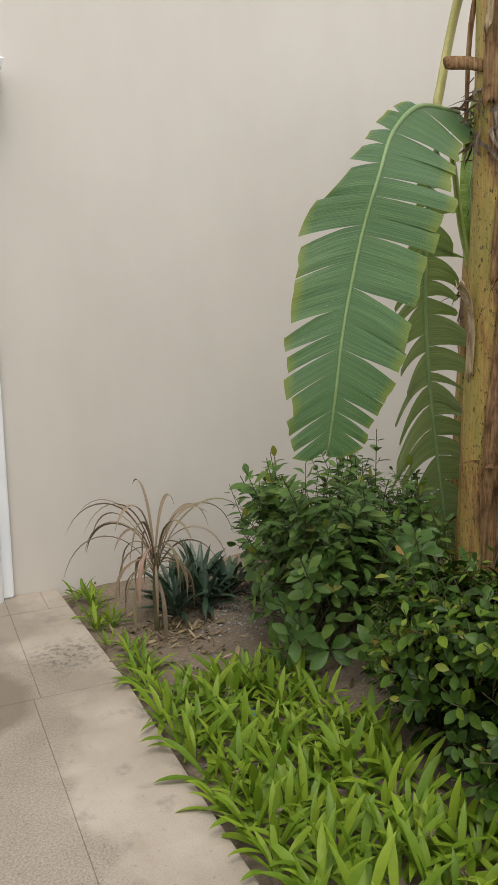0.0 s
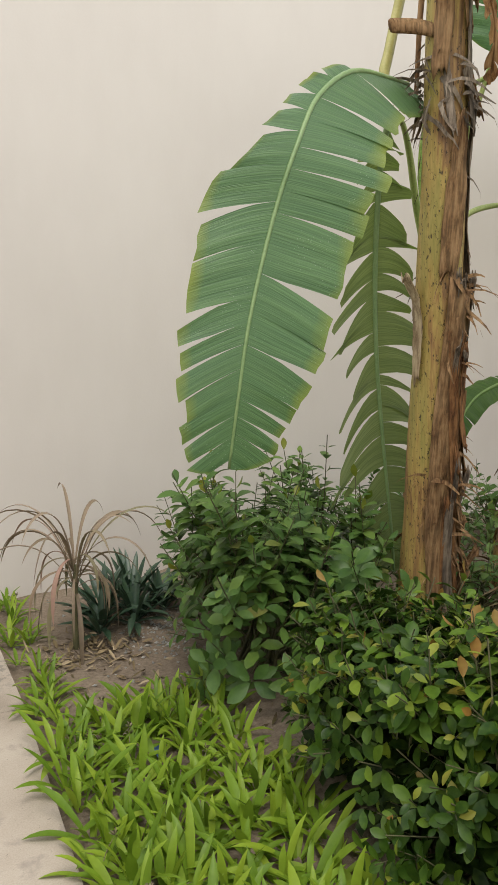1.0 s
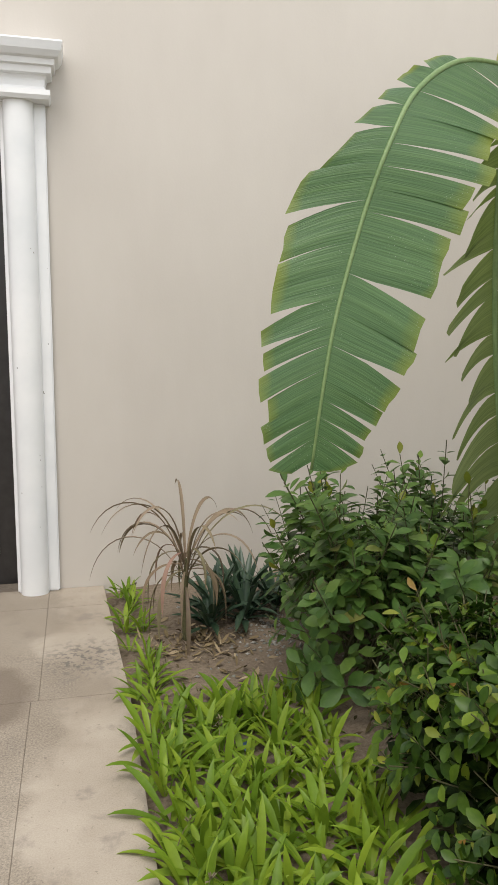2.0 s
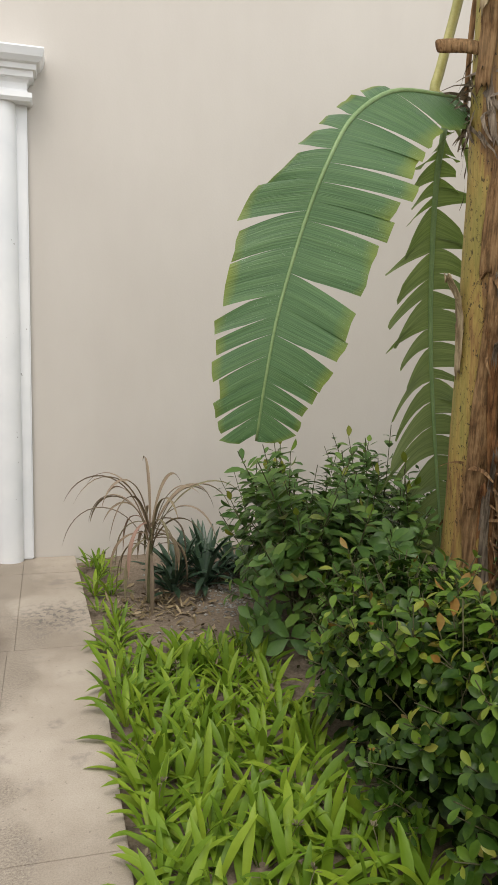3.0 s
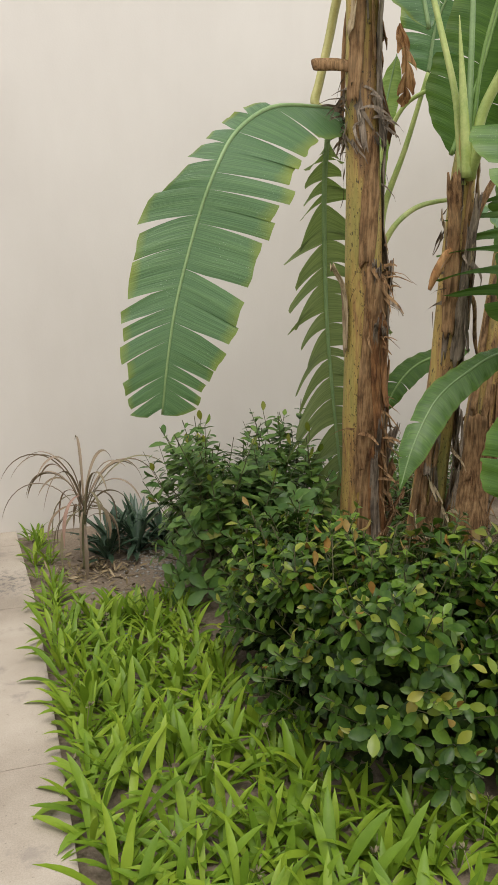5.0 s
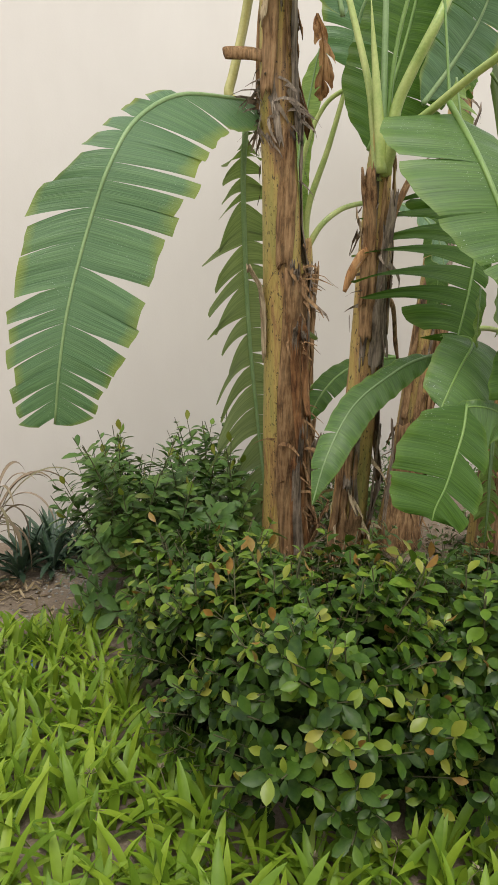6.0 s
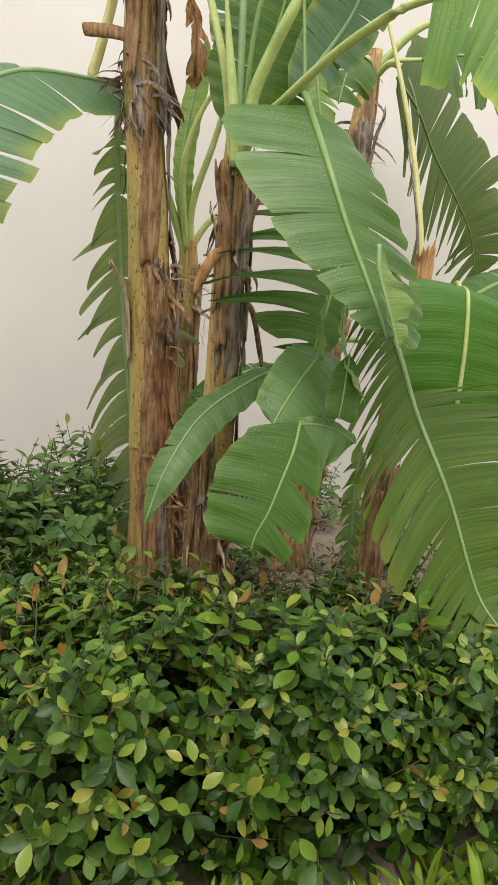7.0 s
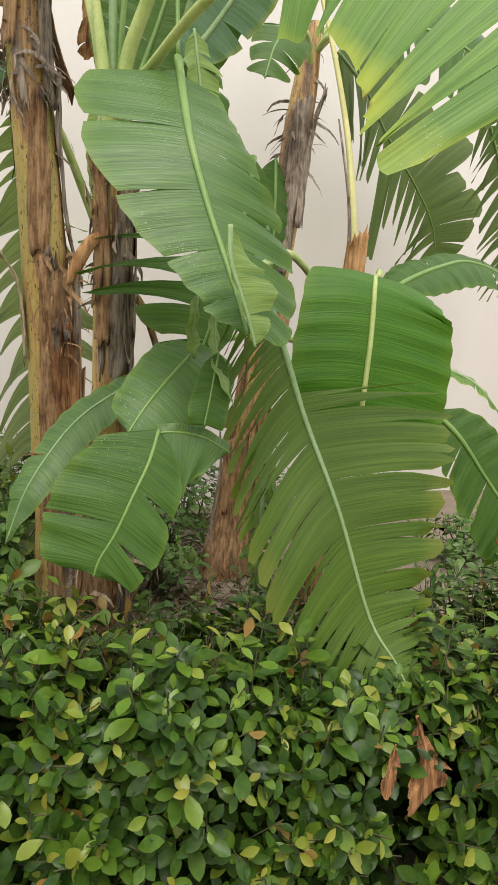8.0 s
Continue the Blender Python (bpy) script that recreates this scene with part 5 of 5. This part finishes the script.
def shrub(name, x, y, rx, ry, h, seed, label, sprigs, count, fill, deep, group, size=1.0, power=2.6, shoots=0, shoot_len=0.2, clear=(), tips=None):
    """A mounded shrub: twigs, deep leaves joined as stuff, and shoots on the outside that can be picked apart."""
    rng = random.Random(seed)
    z0 = ground_height(x, y) if x > 0 else 0
    p = root(name, (x, y, z0), label, "shrub", group)

    def shell(u, v, k=1.0):
        cu = math.cos(u)
        e = 2 / power
        sx = math.copysign(abs(math.cos(v)) ** e, math.cos(v)) * abs(cu) ** e
        sy = math.copysign(abs(math.sin(v)) ** e, math.sin(v)) * abs(cu) ** e
        sz = abs(math.sin(u)) ** e
        lump = 1 + 0.2 * noise.noise(Vector((sx * 2.3 + seed, sy * 2.3, sz * 2.3)))
        return Vector((x + rx * sx * k * lump, y + ry * sy * k * lump, z0 + h * sz * k * lump)), Vector((sx / rx, sy / ry, sz / h * 0.9 + 0.35)).normalized()

    verts, faces = [], []
    for _ in range(22):
        top, _n = shell(rng.uniform(0.2, 1.4), rng.uniform(0, 6.283), 0.92)
        b = Vector((x + rng.uniform(-0.3, 0.3) * rx, y + rng.uniform(-0.3, 0.3) * ry, z0 - 0.03))
        mid = b.lerp(top, 0.5) + Vector((rng.uniform(-0.05, 0.05), rng.uniform(-0.05, 0.05), 0.05))
        v, f = tube_data([b, mid, top], [0.007, 0.004, 0.002], 5, 8)
        k = len(verts)
        verts += v
        faces += [tuple(i + k for i in q) for q in f]
    raw_object("twig_work", verts, faces, M_TWIG, p)
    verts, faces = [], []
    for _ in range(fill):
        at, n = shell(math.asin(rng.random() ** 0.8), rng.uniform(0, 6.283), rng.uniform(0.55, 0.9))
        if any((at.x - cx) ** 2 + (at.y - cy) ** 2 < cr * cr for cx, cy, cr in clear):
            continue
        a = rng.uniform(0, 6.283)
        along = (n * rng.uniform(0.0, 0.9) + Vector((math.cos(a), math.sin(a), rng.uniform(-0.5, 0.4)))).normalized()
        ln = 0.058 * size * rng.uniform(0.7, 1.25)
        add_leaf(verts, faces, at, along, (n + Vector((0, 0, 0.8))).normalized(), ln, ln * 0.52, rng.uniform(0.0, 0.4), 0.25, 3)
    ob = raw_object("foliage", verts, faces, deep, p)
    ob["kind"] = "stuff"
    for i in range(count):
        at, n = shell(math.asin(min(1, 0.05 + 0.95 * rng.random())), 6.283 * (i + rng.random()) / count * 7 % 6.283, rng.uniform(0.9, 1.06))
        if any((at.x - cx) ** 2 + (at.y - cy) ** 2 < cr * cr for cx, cy, cr in clear):
            continue
        low = (at.z - z0) / h
        if low < 0.75 and rng.random() < 0.4 + 0.4 * (noise.noise(at * 7) > 0.0):
            continue
        n = (n + Vector((rng.uniform(-0.5, 0.5), rng.uniform(-0.5, 0.5), rng.uniform(0, 0.5)))).normalized()
        ob = new("leaf_sprig", rng.choice(sprigs))
        ob.parent = p
        ob.matrix_basis = aim(at, n, rng.uniform(0, 360), size * rng.uniform(0.75, 1.2))
    for i in range(shoots):
        at, n = shell(rng.uniform(0.6, 1.35), rng.uniform(0, 6.283), 0.95)
        if any((at.x - cx) ** 2 + (at.y - cy) ** 2 < cr * cr for cx, cy, cr in clear):
            continue
        tip = at + Vector((n.x * 0.3 + rng.uniform(-0.45, 0.45), n.y * 0.3 + rng.uniform(-0.3, 0.3), 1)).normalized() * shoot_len * rng.uniform(0.4, 1.1)
        tube("shoot", [at, at.lerp(tip, 0.5) + Vector((rng.uniform(-0.015, 0.015), 0, 0)), tip], [0.0022, 0.0016, 0.001], M_TWIG, p, "", 5, 6)
        steps = 3 if tips is None or shoot_len > 0.2 else 1
        for k in range(steps):
            ob = new("leaf_sprig", rng.choice(tips or sprigs))
            ob.parent = p
            ob.matrix_basis = aim(at.lerp(tip, (k + 1) / steps), tip - at, rng.uniform(0, 360), size * rng.uniform(0.8, 1.2))
    settle(p)
    return p


HEDGE_LABEL = "dense glossy green hedge shrub with yellow and orange young leaves"
STEMS = ((1.44, 3.42, 0.13), (1.53, 3.08, 0.14), (1.36, 2.80, 0.17), (1.50, 2.66, 0.13))
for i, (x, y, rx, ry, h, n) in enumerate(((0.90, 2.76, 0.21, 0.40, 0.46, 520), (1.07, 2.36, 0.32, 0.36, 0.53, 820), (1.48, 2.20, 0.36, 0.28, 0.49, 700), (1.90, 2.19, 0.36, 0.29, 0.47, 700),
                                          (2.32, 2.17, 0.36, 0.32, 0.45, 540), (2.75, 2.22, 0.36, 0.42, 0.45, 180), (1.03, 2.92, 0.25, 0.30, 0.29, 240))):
    shrub("hedge_shrub", x, y, rx, ry, h, 400 + i, HEDGE_LABEL, HEDGE_SPRIGS, n, 1300, M_HEDGE_SHADED, "hedge shrubs in front of the bananas", shoots=30, shoot_len=0.13, clear=STEMS, tips=HEDGE_TIPS)
for i, (x, y, rx, ry, h, n, sh) in enumerate(((0.90, 3.72, 0.27, 0.34, 0.43, 105, 20), (1.0, 4.15, 0.28, 0.26, 0.42, 70, 16), (1.22, 3.62, 0.24, 0.26, 0.36, 60, 10), (1.42, 4.25, 0.26, 0.26, 0.32, 60, 10))):
    shrub("shrub", x, y, rx, ry, h, 450 + i, "loose dark green shrub with thin upright shoots", BUSH_SPRIGS, n, 170, M_BUSH, "loose shrubs by the wall", 1.2, 2.0, sh, 0.21, STEMS, BUSH_SHOOTS)
for i, (x, y, rx, h) in enumerate(((1.95, 4.45, 0.26, 0.32), (2.35, 4.5, 0.26, 0.3), (2.75, 4.4, 0.22, 0.3), (2.75, 2.75, 0.25, 0.34), (3.5, 3.6, 0.2, 0.18), (2.7, 3.6, 0.18, 0.2), (3.6, 4.55, 0.2, 0.2), (1.86, 3.62, 0.19, 0.2), (2.05, 3.05, 0.2, 0.17), (1.78, 2.92, 0.16, 0.14), (2.4, 2.85, 0.2, 0.22), (2.1, 4.1, 0.22, 0.26))):
    shrub("shrub", x, y, rx, rx, h, 480 + i, "small low dark shrub on the bare soil", BUSH_SPRIGS, 46, 110, M_BUSH, "low shrubs by the wall", 0.8, 2.0, 5, 0.06, (), BUSH_SHOOTS)


# ---- strap-leaved plants ----
def strap(verts, faces, base, out, length, width, rise, droop, rows=6, fold=0.2, twist=0.0, rng=None):
    """A long leaf that rises and bows over."""
    p = Vector(base)
    d = (Vector(out) * (1 - rise) + Vector((0, 0, rise))).normalized()
    side = Vector((-out[1], out[0], 0)).normalized()
    first = len(verts)
    for i in range(rows + 1):
        f = i / rows
        w = 0.5 * width * (0.45 + 1.1 * f if f < 0.5 else 1.0 * (1 - ((f - 0.5) / 0.5) ** 2.2) + 0.02)
        up = side.cross(d)
        if up.z < 0:
            up = -up
        s2 = (side + up * twist * f).normalized()
        verts.extend((p - s2 * w + up * fold * w, p.copy(), p + s2 * w + up * fold * w))
        d = (d + Vector((0, 0, -droop / rows * (0.4 + 1.4 * f)))).normalized()
        p = p + d * length / rows
    for i in range(rows):
        k = first + 3 * i
        faces.append((k, k + 1, k + 4, k + 3))
        faces.append((k + 1, k + 2, k + 5, k + 4))


def lily_leaf(seed):
    rng = random.Random(seed)
    verts, faces = [], []
    strap(verts, faces, (0.012, 0, 0), (1, 0, 0), rng.uniform(0.11, 0.19), rng.uniform(0.016, 0.025), rng.uniform(0.25, 0.85), rng.uniform(0.4, 1.3), 7, 0.35, rng.uniform(-0.3, 0.3))
    me = bpy.data.meshes.new("lily_leaf")
    me.from_pydata(verts, [], faces)
    me.materials.append(M_LILY)
    me.polygons.foreach_set("use_smooth", [True] * len(faces))
    return me


def seed_head(clump, rng):
    """A thin stalk with a loose head of small withered buds."""
    tip = Vector((rng.uniform(-0.05, 0.05), rng.uniform(-0.05, 0.05), rng.uniform(0.07, 0.12)))
    verts, faces = tube_data([Vector((0, 0, 0)), tip * 0.55 + Vector((0, 0, 0.015)), tip], [0.0016, 0.0013, 0.001], 5, 6)
    verts, faces = list(verts), list(faces)
    for _ in range(11):
        along = Vector((rng.uniform(-1, 1), rng.uniform(-1, 1), rng.uniform(0.0, 1.0))).normalized()
        add_leaf(verts, faces, tip + along * 0.004, along, Vector((0.3, 0.2, 1)), rng.uniform(0.010, 0.018), 0.006, -0.2, 0.6, 3)
    raw_object("seed_head", verts, faces, M_SEED, clump, "small withered greyish seed head")


def lily_clump(at, size, rng):
    p = root("lily_clump", at, "bright green strap-leaved ground cover clump", "plant", "lily clumps in the bed")
    count = rng.randint(8, 11)
    if rng.random() < 0.22:
        seed_head(p, rng)
    for i in range(count):
        ob = new("lily_leaf", rng.choice(LILIES))
        ob.parent = p
        k = size * rng.uniform(0.8, 1.15)
        ob.matrix_basis = pose(0, 0, 0, rng.uniform(-8, 8), rng.uniform(-10, 10), 360 * i / count * 1.62 + rng.uniform(-20, 20)) @ Matrix.Diagonal((k, k, k, 1))


def in_hedge(x, y):
    return ((x - 0.92) / 0.17) ** 2 + ((y - 2.76) / 0.36) ** 2 < 1 or any(((x - cx) / 0.35) ** 2 + ((y - cy) / 0.31) ** 2 < 1 for cx, cy in ((1.11, 2.37), (1.48, 2.22), (1.9, 2.21), (2.32, 2.19), (2.75, 2.18)))


def bare(x, y):
    """The open patch of soil beside the path."""
    return y > 3.55 + 0.25 * max(0, 0.45 - x) + (0.12 if x > 0.5 else 0) and x > 0.15


LILIES = [lily_leaf(500 + i) for i in range(16)]
rng = random.Random(77)
lily_spots = []
for _ in range(7000):
    x, y = rng.uniform(0.05, 2.9), rng.uniform(1.5, 4.8)
    x += path_edge(y) * 0.75
    if x < 0.16 and y > 3.5 and rng.random() < 0.2:
        continue
    if in_hedge(x, y) or bare(x, y) or (x > 0.66 and y > 2.5) or (x > 0.16 and y > 3.72):
        continue
    if any((x - a) ** 2 + (y - b) ** 2 < 0.0043 for a, b in lily_spots):
        continue
    if (x - 0.385) ** 2 + (y - 3.34) ** 2 < 0.006:
        continue
    lily_spots.append((x, y))
for x, y in lily_spots:
    lily_clump((x, y, max(ground_height(x, y) - 0.004, -0.012 if x < 0.2 else -1.0)), rng.uniform(0.85, 1.15) * (0.75 if y > 3.6 else 1.0), rng)


def withered_plant():
    x, y = 0.315, 4.20
    p = root("withered_plant", (x, y, 0), "half-dead strap-leaved plant with brown curling leaves", "plant")
    rng = random.Random(91)
    z0 = ground_height(x, y)
    tube("stem", [(x, y, z0 - 0.02), (x - 0.005, y, 0.12), (x, y, 0.26), (x + 0.005, y, 0.34)], [0.013, 0.012, 0.012, 0.008], M_TWIG, p, "thin grey stem", 8, 14)
    for i in range(40):
        a = 6.283 * i / 40 * 7 + rng.uniform(-0.3, 0.3)
        out = (math.cos(a), math.sin(a) * 0.75, 0)
        hanging = i % 2 == 0
        z = rng.uniform(0.22, 0.37)
        verts, faces = [], []
        if hanging:
            strap(verts, faces, (x + 0.01 * out[0], y + 0.01 * out[1], z), out, rng.uniform(0.24, 0.38), rng.uniform(0.011, 0.02), rng.uniform(0.15, 0.5), rng.uniform(4.0, 7.0), 14, 0.6, rng.uniform(-1.4, 1.4))
        else:
            strap(verts, faces, (x + 0.01 * out[0], y + 0.01 * out[1], z), out, rng.uniform(0.40, 0.60), rng.uniform(0.011, 0.018), rng.uniform(0.62, 0.85), rng.uniform(2.2, 3.6), 16, 0.6, rng.uniform(-1.2, 1.2))
        raw_object("strap_leaf", verts, faces, M_DRACAENA, p)
    settle(p)


def spiky_plant(x, y, n, size, seed):
    p = root("spiky_plant", (x, y, 0), "dark blue-green spiky rosette plant near the wall", "plant", "spiky plants by the wall")
    rng = random.Random(seed)
    z0 = ground_height(x, y)
    for i in range(n):
        a = 6.283 * i / n * 3.4 + rng.uniform(-0.3, 0.3)
        out = (math.cos(a), math.sin(a), 0)
        verts, faces = [], []
        strap(verts, faces, (x + 0.015 * out[0], y + 0.015 * out[1], z0 + rng.uniform(0.0, 0.06)), out, size * rng.uniform(0.7, 1.1), 0.03, rng.uniform(0.15, 0.8), rng.uniform(0.1, 0.6), 6, 0.5)
        raw_object("blade_leaf", verts, faces, M_SPIKY, p)
    settle(p)


withered_plant()
for i, (x, y, n, size) in enumerate(((0.48, 4.44, 28, 0.25), (0.64, 4.52, 30, 0.27), (0.44, 4.30, 22, 0.18), (0.60, 4.34, 24, 0.21), (0.77, 4.46, 24, 0.22))):
    spiky_plant(x, y, n, size, 600 + i)


# ---- litter, pebbles, scraps ----
def scatter_litter(seed, count, cx, cy, sx, sy, mat, label):
    rng = random.Random(seed)
    verts, faces = [], []
    for _ in range(count):
        x, y = rng.gauss(cx, sx), rng.gauss(cy, sy)
        if x < 0.09 or y > 4.85 or y < 1.5:
            continue
        a = rng.uniform(0, 6.283)
        ln = rng.uniform(0.015, 0.06)
        add_leaf(verts, faces, Vector((x, y, ground_height(x, y) + 0.004)), Vector((math.cos(a), math.sin(a), rng.uniform(-0.1, 0.6))), Vector((rng.uniform(-0.5, 0.5), rng.uniform(-0.5, 0.5), 1)), ln, ln * rng.uniform(0.08, 0.4), rng.uniform(-0.4, 0.4), 0.3, 3)
    ob = raw_object("leaf_litter", verts, faces, mat)
    tagged(ob, label, "leaf litter", kind="stuff")


def scatter_pebbles():
    rng = random.Random(16)
    verts, faces = [], []
    for _ in range(900):
        if rng.random() < 0.55:
            x, y = rng.gauss(0.72, 0.12), rng.gauss(4.25, 0.2)
        else:
            x, y = rng.uniform(0.06, 4.2), rng.uniform(2.6, 4.88)
        if x < 0.03 or y > 4.88:
            continue
        s = rng.uniform(0.003, 0.012)
        k = len(verts)
        z = ground_height(x, y) + s * 0.2
        for dx, dy, dz in ((1, 0, 0), (0, 1, 0), (-1, 0, 0), (0, -1, 0), (0, 0, 0.7), (0, 0, -0.7)):
            j = rng.uniform(0.6, 1.3) * s
            verts.append((x + dx * j, y + dy * j, z + dz * j))
        faces += [(k + a, k + b, k + c) for a, b, c in ((0, 1, 4), (1, 2, 4), (2, 3, 4), (3, 0, 4), (1, 0, 5), (2, 1, 5), (3, 2, 5), (0, 3, 5))]
    ob = raw_object("pebbles", verts, faces, M_STONE, smooth=False)
    tagged(ob, "grey gravel and pebbles on the soil", "gravel", kind="stuff")


scatter_litter(15, 260, 0.34, 4.14, 0.12, 0.11, M_LITTER_PALE, "pale dry leaf litter under the withered plant")
scatter_litter(18, 70, 0.5, 3.8, 0.3, 0.25, M_LITTER_PALE, "a few dry leaf scraps on bare soil")
# dense litter that also darkens the soil where the bananas shade it
scatter_litter(17, 3600, 1.9, 3.3, 0.42, 0.42, M_LITTER_SHADED, "leaf litter round the banana stems, coloured dark for the shade there")
scatter_pebbles()
bm = bmesh.new()
bmesh.ops.create_grid(bm, x_segments=8, y_segments=6, size=0.02)
for v in bm.verts:
    v.co.z = 0.006 * noise.noise(v.co * 90)
wrapper = mesh_object("wrapper", bm, M_BLUE)
wrapper.matrix_basis = pose(0.385, 3.34, ground_height(0.385, 3.34) + 0.012, 20, 10, 30)
tagged(wrapper, "crumpled blue plastic wrapper on the soil", "litter")
